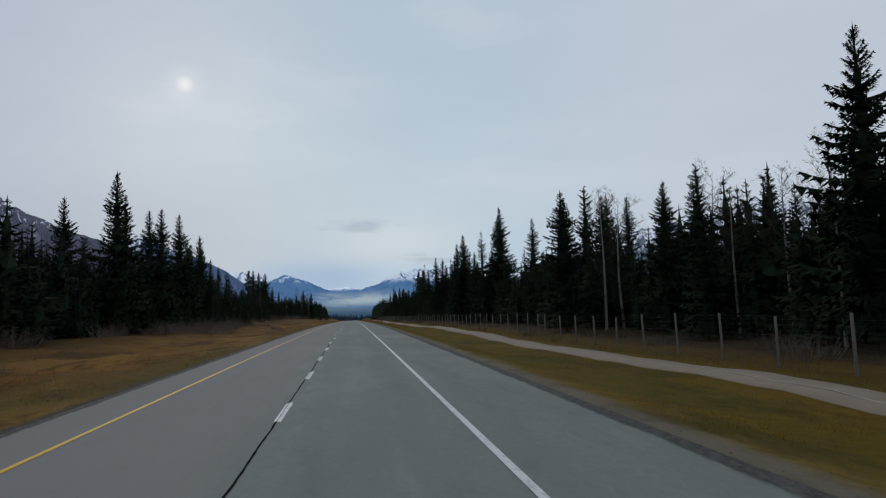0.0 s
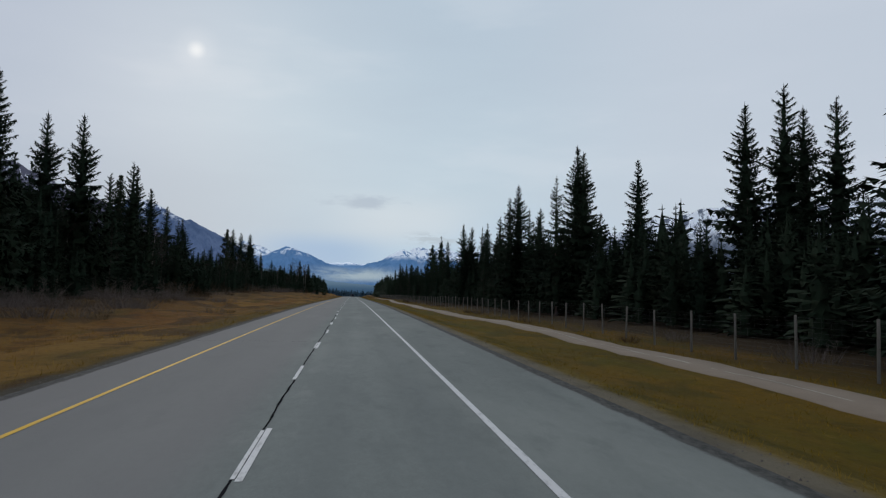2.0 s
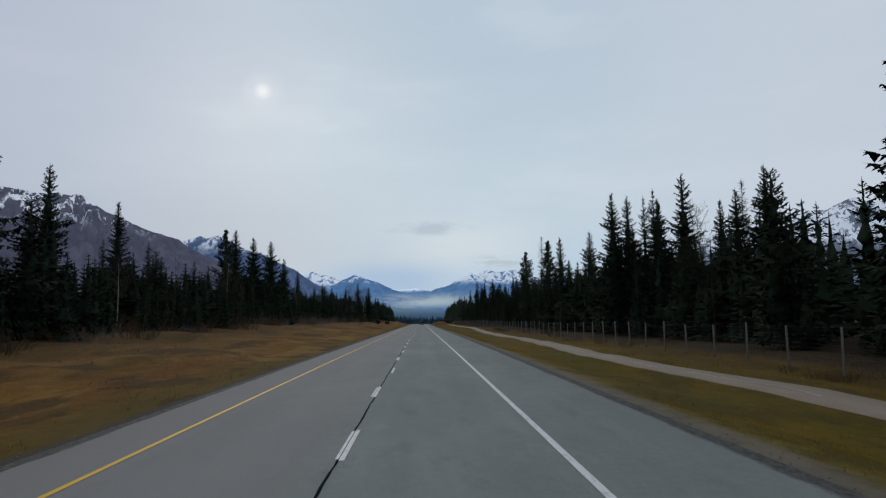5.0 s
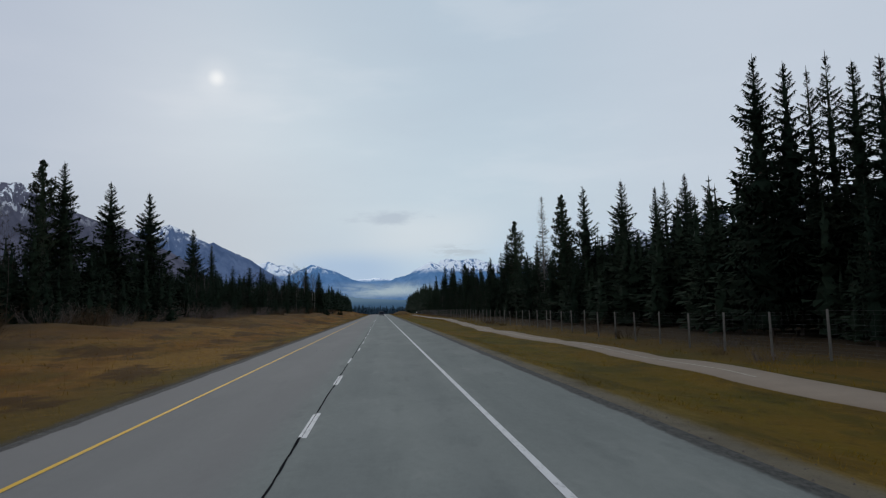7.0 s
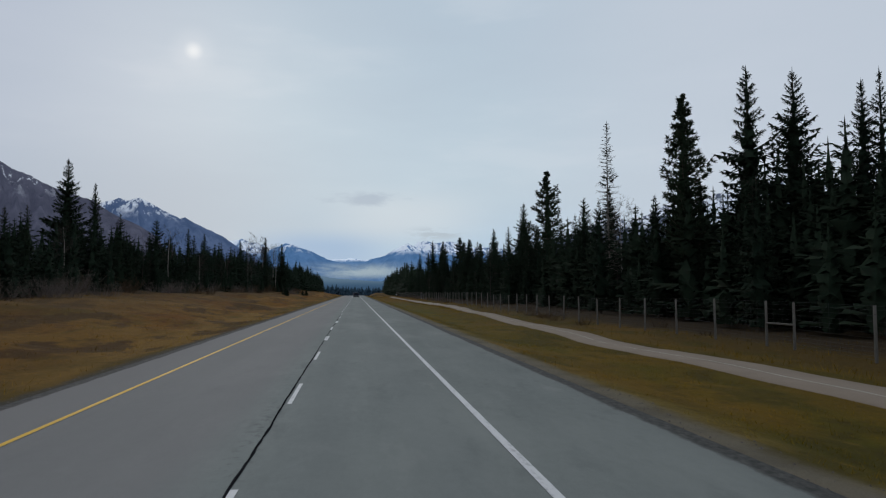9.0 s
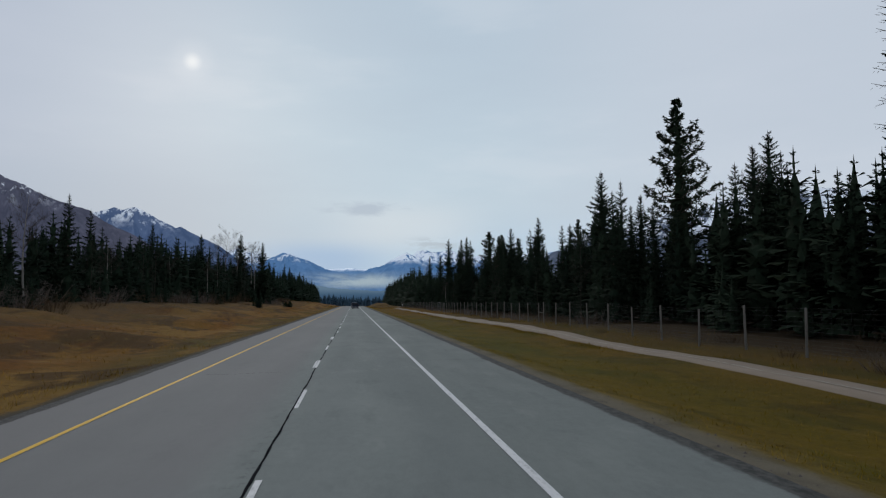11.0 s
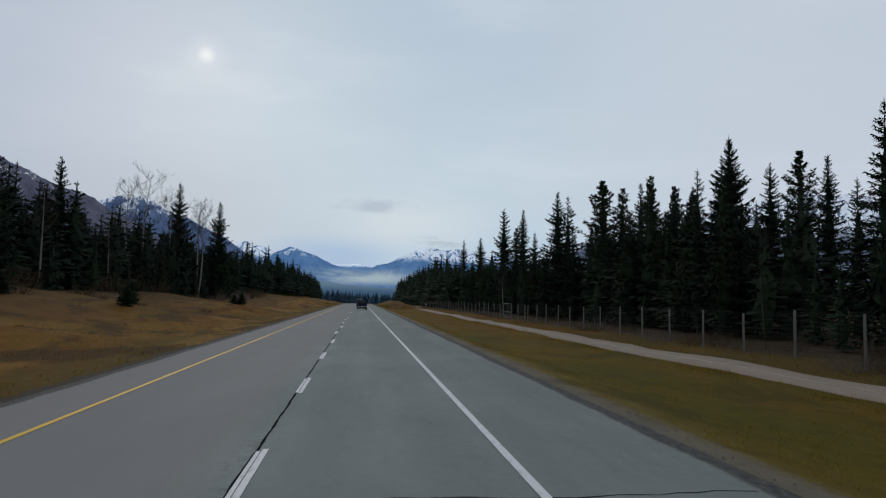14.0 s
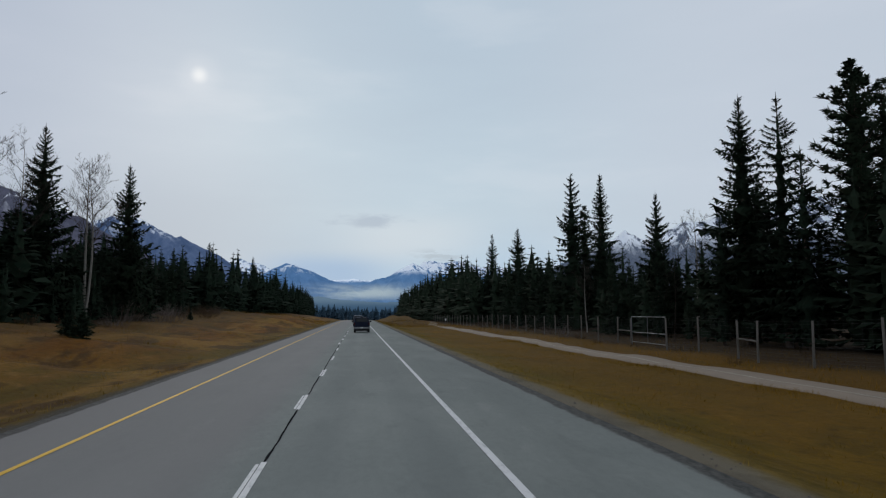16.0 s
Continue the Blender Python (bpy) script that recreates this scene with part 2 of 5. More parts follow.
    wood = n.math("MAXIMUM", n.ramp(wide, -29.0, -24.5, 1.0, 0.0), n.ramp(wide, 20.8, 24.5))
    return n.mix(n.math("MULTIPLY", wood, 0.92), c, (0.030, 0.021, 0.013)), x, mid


def ground_material():
    m, n, b = material("verge_grass", 1.0, 0.0, 0.1)
    p = position(n)
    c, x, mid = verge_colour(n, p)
    fine = n.noise(p, 7.0, 5.0, 0.7)
    c = n.mix(n.ramp(fine, 0.35, 0.75, 0.0, 0.42), c, (0.05, 0.03, 0.008))
    # gravel shoulder
    rag = n.math("ADD", x, n.math("MULTIPLY", n.math("ADD", n.math("ADD", mid, n.math("MULTIPLY", fine, 0.4)), -0.7), 0.9))
    stones = n.noise(p, 30.0, 3.0, 0.8)
    gravel = n.mix(stones, (0.085, 0.073, 0.050), (0.215, 0.186, 0.135))
    gravel = n.mix(n.ramp(mid, 0.45, 0.62, 0.0, 0.6), gravel, (0.092, 0.082, 0.062))
    on = n.math("MULTIPLY", n.ramp(rag, -7.65, -7.30), n.ramp(rag, 5.60, 6.3, 1.0, 0.0))
    gravel = n.mix(n.ramp(x, -1.0, 1.0, 0.8, 0.0), gravel, (0.046, 0.041, 0.034))
    c = n.mix(on, c, gravel)
    n.link(c, b.inputs["Base Color"])
    bump(n, b, n.math("ADD", fine, n.math("MULTIPLY", stones, 0.4)), 0.7, 0.08)
    return m


def path_material():
    m, n, b = material("path_gravel", 0.95)
    p = position(n)
    a, g = n.noise(p, 0.8, 5.0, 0.6), n.noise(p, 34.0, 3.0, 0.8)
    c = n.mix(a, (0.195, 0.152, 0.112), (0.285, 0.226, 0.172))
    c = n.mix(n.ramp(g, 0.4, 0.8, 0.0, 0.5), c, (0.16, 0.137, 0.105))
    n.link(c, b.inputs["Base Color"])
    bump(n, b, g, 0.4, 0.02)
    return m


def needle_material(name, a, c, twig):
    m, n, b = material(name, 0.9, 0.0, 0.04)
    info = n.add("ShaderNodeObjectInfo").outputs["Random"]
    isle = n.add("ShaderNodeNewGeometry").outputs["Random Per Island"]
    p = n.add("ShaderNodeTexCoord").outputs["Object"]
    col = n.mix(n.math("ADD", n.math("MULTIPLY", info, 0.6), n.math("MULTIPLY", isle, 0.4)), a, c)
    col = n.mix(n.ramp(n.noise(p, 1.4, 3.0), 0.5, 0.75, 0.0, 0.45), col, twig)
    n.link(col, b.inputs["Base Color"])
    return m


def bark_material(name, a, c, scar):
    m, n, b = material(name, 0.95, 0.0, 0.1)
    p = n.add("ShaderNodeTexCoord").outputs["Object"]
    rough = n.noise(n.scaled(p, 3.0, 3.0, 0.5), 5.0, 5.0, 0.7)
    ring = n.noise(n.scaled(p, 0.6, 0.6, 3.0), 2.2, 4.0, 0.7)
    col = n.mix(rough, a, c)
    col = n.mix(n.ramp(ring, 0.56, 0.66, 0.0, 0.8), col, scar)
    n.link(col, b.inputs["Base Color"])
    bump(n, b, rough, 0.5, 0.03)
    return m


def grass_material(name, lift=1.25):
    """Blades in the colours of the sward they grow from, brightened to offset their weaker lighting."""
    m, n, b = material(name, 0.9, 0.0, 0.08)
    p = position(n)
    isle = n.add("ShaderNodeNewGeometry").outputs["Random Per Island"]
    c = verge_colour(n, p)[0]
    pale = n.mix(0.30 * lift, c, (0.25, 0.16, 0.030))
    c = n.mix(isle, c, pale)
    # colour raised to make up for light the blades lose
    bright = n.tree.nodes.new("ShaderNodeVectorMath")
    bright.operation = "SCALE"
    n.set(bright, 0, c)
    bright.inputs["Scale"].default_value = 1.38
    one = n.add("ShaderNodeBsdfDiffuse", Color=bright.outputs[0])
    two = n.add("ShaderNodeBsdfTranslucent", Color=bright.outputs[0])
    both = n.add("ShaderNodeMixShader", Fac=0.5)
    n.link(one.outputs[0], both.inputs[1]), n.link(two.outputs[0], both.inputs[2])
    n.tree.nodes.remove(b)
    n.link(both.outputs[0], n.tree.nodes["Material Output"].inputs[0])
    return m


def mountain_material(name, dark, pale, haze_glow, lo, hi, cover, white=(0.16, 0.19, 0.22)):
    """A far ridge: rock and forest, snow in its gullies above a height, with the haze of the miles before it painted in
    as emission.
    """
    m, n, b = material(name, 1.0, 0.0, 0.0)
    p = position(n)
    xyz = n.add("ShaderNodeSeparateXYZ", Vector=p).outputs
    z = xyz[2]
    rock = n.noise(n.scaled(p, 1.0, 1.0, 0.5), 0.011, 8.0, 0.65)
    crag = n.noise(n.scaled(p, 1.0, 0.6, 0.42), 0.018, 9.0, 0.68)
    vein = n.noise(n.scaled(p, 1.0, 1.0, 0.30), 0.055, 5.0, 0.7)
    c = n.mix(n.ramp(rock, 0.32, 0.68), dark, pale)
    up = n.math("ADD", z, n.math("MULTIPLY", n.math("ADD", rock, -0.5), (hi - lo) * 1.3))
    grip = n.math("ADD", crag, n.math("MULTIPLY", n.math("ADD", vein, -0.5), 0.35))
    snow = n.math("MULTIPLY", n.ramp(up, lo, hi), n.ramp(n.math("SUBTRACT", grip, cover), -0.02, 0.06))
    c = n.mix(snow, c, (0.80, 0.82, 0.86))
    n.link(c, b.inputs["Base Color"])
    # pale band of valley mist, painted into the emission
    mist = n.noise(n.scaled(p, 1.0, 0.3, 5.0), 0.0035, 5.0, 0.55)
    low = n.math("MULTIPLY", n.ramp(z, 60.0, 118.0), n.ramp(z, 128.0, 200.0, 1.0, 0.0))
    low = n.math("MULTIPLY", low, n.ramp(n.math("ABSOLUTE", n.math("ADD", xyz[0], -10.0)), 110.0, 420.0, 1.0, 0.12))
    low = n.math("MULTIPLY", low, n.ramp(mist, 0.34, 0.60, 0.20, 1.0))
    # distance haze put in as emission, paler over the snow
    glow = n.mix(n.ramp(rock, 0.30, 0.70, 0.0, 0.35), haze_glow, tuple(v * 1.6 for v in haze_glow))
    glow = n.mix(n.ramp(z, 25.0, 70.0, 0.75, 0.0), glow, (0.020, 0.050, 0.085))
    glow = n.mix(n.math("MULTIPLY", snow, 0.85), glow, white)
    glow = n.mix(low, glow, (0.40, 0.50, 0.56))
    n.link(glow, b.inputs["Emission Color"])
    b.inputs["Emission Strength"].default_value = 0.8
    return m


def hill_material():
    """A nearer wooded rise below the mist, its teal haze painted in as emission."""
    m, n, b = material("wooded_rise", 1.0, 0.0, 0.0)
    p = position(n)
    tree = n.noise(n.scaled(p, 1.0, 0.3, 1.0), 0.03, 5.0, 0.7)
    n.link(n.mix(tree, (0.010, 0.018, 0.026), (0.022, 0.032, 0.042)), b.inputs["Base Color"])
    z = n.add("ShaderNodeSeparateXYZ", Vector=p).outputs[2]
    # haze painted as glow, fading to mist colour near the crest
    haze_glow = n.mix(tree, (0.034, 0.080, 0.150), (0.046, 0.098, 0.170))
    n.link(n.mix(n.ramp(z, 14.0, 52.0, 0.0, 0.55), haze_glow, (0.20, 0.30, 0.39)), b.inputs["Emission Color"])
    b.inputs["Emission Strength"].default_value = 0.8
    return m


def glass_material(name, tint):
    m, n, b = material(name, 0.08, 0.0, 0.6)
    b.inputs["Base Color"].default_value = (*tint, 1)
    return m


ASPHALT = asphalt_material()
WHITE_PAINT = paint_material("white_road_paint", (0.62, 0.62, 0.61), 0.55)
YELLOW_PAINT = paint_material("yellow_road_paint", (0.62, 0.365, 0.010), 0.25)
TAR = plain("crack_tar", (0.020, 0.020, 0.022), 1.0, spec=0.0, vary=0.3, scale=3.0)
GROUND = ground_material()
GRAVEL = path_material()
# needle colours darkened to stand in for shade trapped within the crowns
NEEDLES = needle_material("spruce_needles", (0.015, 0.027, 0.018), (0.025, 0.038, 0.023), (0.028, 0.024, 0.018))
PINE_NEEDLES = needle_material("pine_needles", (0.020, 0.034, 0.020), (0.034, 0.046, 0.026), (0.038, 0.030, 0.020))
# the blue is distance haze painted into the base colour
HAZED_NEEDLES = needle_material("hazed_needles", (0.034, 0.066, 0.098), (0.044, 0.078, 0.108), (0.040, 0.066, 0.092))
BARK = bark_material("spruce_bark", (0.055, 0.040, 0.032), (0.13, 0.10, 0.085), (0.03, 0.024, 0.02))
ASPEN_BARK = bark_material("aspen_bark", (0.14, 0.13, 0.115), (0.27, 0.255, 0.23), (0.06, 0.05, 0.045))
TWIG = bark_material("bare_twigs", (0.034, 0.028, 0.024), (0.072, 0.060, 0.050), (0.05, 0.042, 0.035))
DEAD = bark_material("dead_wood", (0.13, 0.115, 0.10), (0.24, 0.22, 0.20), (0.08, 0.07, 0.06))
POST = bark_material("weathered_post", (0.10, 0.092, 0.08), (0.19, 0.178, 0.158), (0.07, 0.06, 0.05))
WIRE = plain("galvanised_wire", (0.07, 0.072, 0.074), 0.7, 0.3)
SHRUB = bark_material("shrub_twigs", (0.048, 0.031, 0.018), (0.095, 0.064, 0.038), (0.05, 0.035, 0.022))
THICKET = bark_material("thicket_twigs", (0.085, 0.070, 0.062), (0.160, 0.134, 0.120), (0.065, 0.05, 0.04))
SWARD = grass_material("sward_blades")
RISE = hill_material()
STONES = plain("shoulder_stones", (0.15, 0.132, 0.115), 0.95, spec=0.1, vary=0.35, scale=9.0)


# ---- building helpers ----
def mesh_of(name, verts, faces, mats=()):
    me = bpy.data.meshes.new(name)
    me.from_pydata([tuple(v) for v in verts], [], faces)
    for m in mats:
        me.materials.append(m)
    me.update()
    return me


def part(name, bm, mat, parent, label=""):
    """Links a bmesh, or a mesh, as one mesh object under its thing."""
    if isinstance(bm, bmesh.types.BMesh):
        me = bpy.data.meshes.new(name)
        bm.to_mesh(me)
        bm.free()
    else:
        me = bm
    if mat and not me.materials:
        me.materials.append(mat)
    ob = new(name, me)
    ob.parent = parent
    if label:
        tagged(ob, label)
    return ob


def thing(name, label, category, group="", kind="", at=(0, 0, 0)):
    ob = tagged(new(name), label, category, group, kind)
    ob.location = at
    return ob


def smooth(me):
    me.polygons.foreach_set("use_smooth", [True] * len(me.polygons))
    return me


def box(bm, x0, x1, y0, y1, z0, z1, bevel=0.0):
    made = bmesh.ops.create_cube(bm, size=1.0)["verts"]
    bmesh.ops.transform(bm, verts=made, matrix=Matrix.Translation(((x0 + x1) / 2, (y0 + y1) / 2, (z0 + z1) / 2)) @ Matrix.Diagonal((x1 - x0, y1 - y0, z1 - z0, 1)))
    if bevel:
        edges = list({e for v in made for e in v.link_edges})
        bmesh.ops.bevel(bm, geom=edges, offset=bevel, segments=2, affect="EDGES", profile=0.5)
    return bm


def tube(points, radii, sides=6):
    """Vertices and faces of a tapered tube along points."""
    verts, faces = [], []
    for k, (p, r) in enumerate(zip(points, radii)):
        p = Vector(p)
        d = (Vector(points[min(k + 1, len(points) - 1)]) - Vector(points[max(k - 1, 0)])).normalized()
        u = d.orthogonal().normalized() if abs(d.z) < 0.9 else Vector((1, 0, 0))
        u = (u - d * u.dot(d)).normalized()
        w = d.cross(u)
        for s in range(sides):
            a = 2 * math.pi * s / sides
            verts.append(p + (u * math.cos(a) + w * math.sin(a)) * r)
        if k:
            b = (k - 1) * sides
            faces += [(b + s, b + (s + 1) % sides, b + sides + (s + 1) % sides, b + sides + s) for s in range(sides)]
    faces.append(tuple(range(len(verts) - sides, len(verts))))
    return verts, faces


def merge(pieces):
    verts, faces = [], []
    for v, f in pieces:
        k = len(verts)
        verts += v
        faces += [tuple(i + k for i in one) for one in f]
    return verts, faces


# ---- the lie of the land ----
ROAD_L, ROAD_R = -7.08, 5.2


def rise(y):
    """Height of the road along its way: a gentle climb that levels out, and dips away far ahead."""
    y = np.asarray(y, float)
    near = np.where(y < 200, -1.13 * (1 - np.maximum(y, -200) / 200) ** 2, 0.0)
    far = np.maximum(y - 600, 0.0)
    return near - np.minimum(far, 500) ** 2 * 2.6e-5 - np.maximum(far - 500, 0) * 0.004


PATH_Y = np.arange(-80.0, 721.0, 2.0)
PATH_X = np.interp(PATH_Y, [-60, 15, 28, 45, 60, 78, 110, 145, 171, 185, 199, 210, 222, 236, 246, 254, 270, 300, 330, 346, 359, 438, 468, 545, 590, 620, 650, 700],
                   [13.7, 13.6, 13.6, 13.6, 13.7, 13.9, 14.2, 13.2, 12.6, 12.9, 13.5, 13.9, 14.5, 14.8, 14.2, 13.6, 14.0, 15.0, 16.2, 16.7, 17.0, 16.8, 17.0, 17.2, 18.2, 22.0, 24.5, 25.0])
PATH_X = np.convolve(np.pad(PATH_X, 4, mode="edge"), np.hanning(11)[1:-1] / np.hanning(11).sum(), mode="valid")


def path_x(y):
    return np.interp(y, PATH_Y, PATH_X)


def fence_x(y):
    return np.interp(y, [-60, 40, 110, 200, 265, 363, 456, 469, 480, 560, 800], [19.1, 19.2, 19.9, 20.6, 20.95, 21.3, 22.3, 23.0, 23.4, 23.8, 25.0])


def left_bank(y):
    return np.interp(y, [-60, 60, 160, 235, 280, 430, 470, 490, 540, 620, 800], [0.4, 0.4, 0.6, 1.9, 1.9, 2.4, 2.1, 1.5, 2.9, 2.7, 2.4])


def fractal(x, y, size, seed):
    """Smooth value noise of an array of places."""
    rng = np.random.RandomState(seed)
    grid = rng.rand(256, 256)
    u, v = np.asarray(x, float) / size + 1000, np.asarray(y, float) / size + 1000
    i, j = np.floor(u).astype(int), np.floor(v).astype(int)
    fu, fv = u - i, v - j
    fu, fv = fu * fu * (3 - 2 * fu), fv * fv * (3 - 2 * fv)
    g = lambda a, b: grid[a % 256, b % 256]
    return (g(i, j) * (1 - fu) + g(i + 1, j) * fu) * (1 - fv) + (g(i, j + 1) * (1 - fu) + g(i + 1, j + 1) * fu) * fv - 0.5


def ground_z(x, y):
    x, y = np.broadcast_arrays(np.asarray(x, float), np.asarray(y, float))
    bank = left_bank(y)
    s = np.clip((-9.0 - x) / 19.5, 0, 1)
    left = np.where(x > -9.0, -0.10 * np.clip((ROAD_L - x) / 1.9, 0, 1), -0.10 + (bank + 0.10) * (0.35 * s + 0.65 * s * s * (3 - 2 * s)))
    left = left + np.clip((-29 - x) / 200, 0, 1) * 6
    right = np.interp(x, [5.2, 5.9, 8.6, 12.0, 18.0, 22.0, 34.0, 70.0, 300.0], [-0.05, -0.08, -0.60, -0.68, -0.62, -0.55, -0.40, 0.3, 4.0])
    # the fence stands in a shallow hollow at first, and on a low bank later on
    dip = np.interp(y, [0, 150, 210, 300, 353, 446, 500], [-0.42, -0.38, -0.20, -0.20, 0.12, 0.14, 0.03])
    right = right + dip * np.clip((x - 15.2) / 3.0, 0, 1)
    z = np.where(x < ROAD_L, left, np.where(x > ROAD_R, right, -0.05))
    away = np.clip(np.maximum(ROAD_L - x, x - ROAD_R) / 5.0 - 0.15, 0, 1)
    rough = fractal(x, y, 7.0, 3) * 0.72 + fractal(x, y, 2.6, 4) * 0.34 + fractal(x, y, 22.0, 5) * 0.7
    keep = np.where(x < 0, 1.0, 0.30)
    z = z + away * rough * keep
    # grassy hump where the path swings away
    hump = np.exp(-(((x - 15.5) / 5.5) ** 2)) * np.clip((y - 605) / 45, 0, 1) * np.clip((860 - y) / 60, 0, 1)
    z = z + away * hump * (1.45 + 2.2 * fractal(x, y, 9.0, 6) + 1.3 * fractal(x, y, 3.5, 7))
    mound = np.exp(-(((x + 15.0) / 7.0) ** 2)) * np.clip((y - 500) / 30, 0, 1) * np.clip((640 - y) / 40, 0, 1)
    z = z + away * mound * (1.5 * fractal(x, y, 9.0, 8) + 0.35)
    z = z + np.clip((y - 900) / 500, 0, 1) * np.clip((np.abs(x) - 12) / 200, 0, 1) * 4
    return z + rise(y)


def sheet(name, xs, ys, height, mats):
    gx, gy = np.meshgrid(xs, ys)
    gz = height(gx, gy)
    verts = np.stack([gx, gy, gz], -1).reshape(-1, 3)
    nx = len(xs)
    faces = [(r * nx + c, r * nx + c + 1, (r + 1) * nx + c + 1, (r + 1) * nx + c) for r in range(len(ys) - 1) for c in range(nx - 1)]
    return smooth(mesh_of(name, verts.tolist(), faces, mats))


def build_ground():
    xs = np.concatenate([[-5200, -3000, -1600, -800, -400, -220, -130, -80, -55, -42], np.arange(-38, -7.5, 0.95), [ROAD_L, -6.6, -3, 0, 3, 4.6, ROAD_R, 5.5],
                         np.arange(5.9, 26.1, 0.8), [28, 31, 35, 40, 48, 64, 90, 150, 300, 600, 1200, 2500, 5200]])
    ys = np.concatenate([[-5200, -2500, -1000, -400, -160], np.arange(-80, 560, 1.7), np.arange(560, 900, 5.0), [940, 980, 1100, 1300, 1600, 2000, 2600, 3400, 5200]])
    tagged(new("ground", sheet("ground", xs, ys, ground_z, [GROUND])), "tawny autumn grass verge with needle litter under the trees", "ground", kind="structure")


def strip(x_of, half, y0, y1, step, lift, wobble=0.0, seed=1, skirt=0.0, over=None):
    """A band along the road: vertices and faces, with turned-down edges."""
    rng = random.Random(seed)
    over = over or (lambda x, y: float(rise(y)))
    verts, faces = [], []
    rows = max(1, int(round((y1 - y0) / step)))
    drift = 0.0
    for k in range(rows + 1):
        y = y0 + (y1 - y0) * k / rows
        if wobble:
            drift = drift * 0.8 + rng.uniform(-wobble, wobble)
        c = float(x_of(y)) + drift
        h = half * (rng.uniform(0.65, 1.3) if wobble else 1.0)
        za, zb = over(c - h, y) + lift, over(c + h, y) + lift
        row = [(c - h, y, za), (c + h, y, zb)]
        if skirt:
            row = [(c - h - skirt * 0.6, y, za - skirt)] + row + [(c + h + skirt * 0.6, y, zb - skirt)]
        verts += row
        w = len(row)
        if k:
            b = (k - 1) * w
            faces += [(b + i, b + i + 1, b + w + i + 1, b + w + i) for i in range(w - 1)]
    return verts, faces


def across(x0, x1, y_of, half, lift, seed):
    """A wandering crack across the road."""
    rng = random.Random(seed)
    verts, faces = [], []
    n = max(4, int(abs(x1 - x0) / 0.25))
    drift = 0.0
    for k in range(n + 1):
        x = x0 + (x1 - x0) * k / n
        drift = drift * 0.85 + rng.uniform(-0.07, 0.07)
        y = y_of + drift + (x - x0) * 0.03
        h = half * rng.uniform(0.4, 1.5)
        z = float(rise(y)) + lift
        verts += [(x, y - h, z), (x, y + h, z)]
        if k:
            faces.append((2 * k - 2, 2 * k, 2 * k + 1, 2 * k - 1))
    return verts, faces


DASH_PHASE = 5.46


def joint_x(y):
    return np.interp(y, [0, 200, 240, 400], [-1.58, -1.56, -1.46, -1.45])


def build_road():
    mid, half = (ROAD_L + ROAD_R) / 2, (ROAD_R - ROAD_L) / 2
    v, f = strip(lambda y: mid, half, -120, 1000, 4.0, 0.0, skirt=0.06)
    road = tagged(new("road", smooth(mesh_of("road", v, f, [ASPHALT]))), "worn grey asphalt highway with two marked lanes", "road", kind="structure")
    part("edge_line", mesh_of("edge_line", *strip(lambda y: 2.15, 0.065, -120, 1000, 4.0, 0.006)), WHITE_PAINT, road, "white painted edge line")
    part("edge_line", mesh_of("edge_line", *strip(lambda y: -5.25, 0.056, -120, 1000, 4.0, 0.006)), YELLOW_PAINT, road, "yellow painted edge line")
    # tar along the joint between the lanes
    part("sealed_joint", mesh_of("sealed_joint", *strip(joint_x, 0.021, -100, 700, 0.32, 0.005, 0.011, 7)), TAR, road, "black tar over the lane joint")
    for n, (x0, x1, y) in enumerate(((-6.8, -1.7, 80.8), (-6.8, -5.3, 221.9), (-4.2, -2.8, 223.0), (-1.5, 1.3, 230.1), (2.3, 4.9, 230.3), (2.3, 4.9, 313.6), (-4.8, -2.4, 310.0), (-4.6, -1.7, 350.0), (0.2, 4.8, 375.0), (-7.0, -1.7, 136.0))):
        part("crack", mesh_of("crack", *across(x0, x1, y, 0.010 if x1 < 2 else 0.013, 0.005, 20 + n)), TAR, road, "thin crack across the asphalt")
    # worn dashes, some split by the joint
    for k in range(-10, 75):
        y = DASH_PHASE + 9.0 * k
        rng = random.Random(k)
        dx = rng.choice((0.06, 0.03, -0.05, 0.08))
        pieces = [strip(lambda q: joint_x(q) + 0.035 + dx, 0.045, y, y + 3.05, 1.0, 0.008)]
        if rng.random() < 0.6:
            pieces.append(strip(lambda q: joint_x(q) - 0.052 + dx, 0.028, y + 0.1, y + 2.9, 1.0, 0.0085))
        part("lane_dash", mesh_of("lane_dash", *merge(pieces)), WHITE_PAINT, road)


def build_path():
    v, f = strip(path_x, 1.1, -60, 690, 1.5, 0.035, skirt=0.08, over=lambda x, y: float(ground_z(x, y)))
    path = tagged(new("bike_path", smooth(mesh_of("bike_path", v, f, [GRAVEL]))), "pale gravelled bike path beside the highway", "path", kind="structure")
    part("centre_line", mesh_of("centre_line", *strip(path_x, 0.035, -60, 600, 1.5, 0.043, 0.004, 3, over=lambda x, y: float(ground_z(x, y)))), plain("faded_path_line", (0.42, 0.40, 0.34), 0.9, vary=0.3), path, "faded pale centre line")


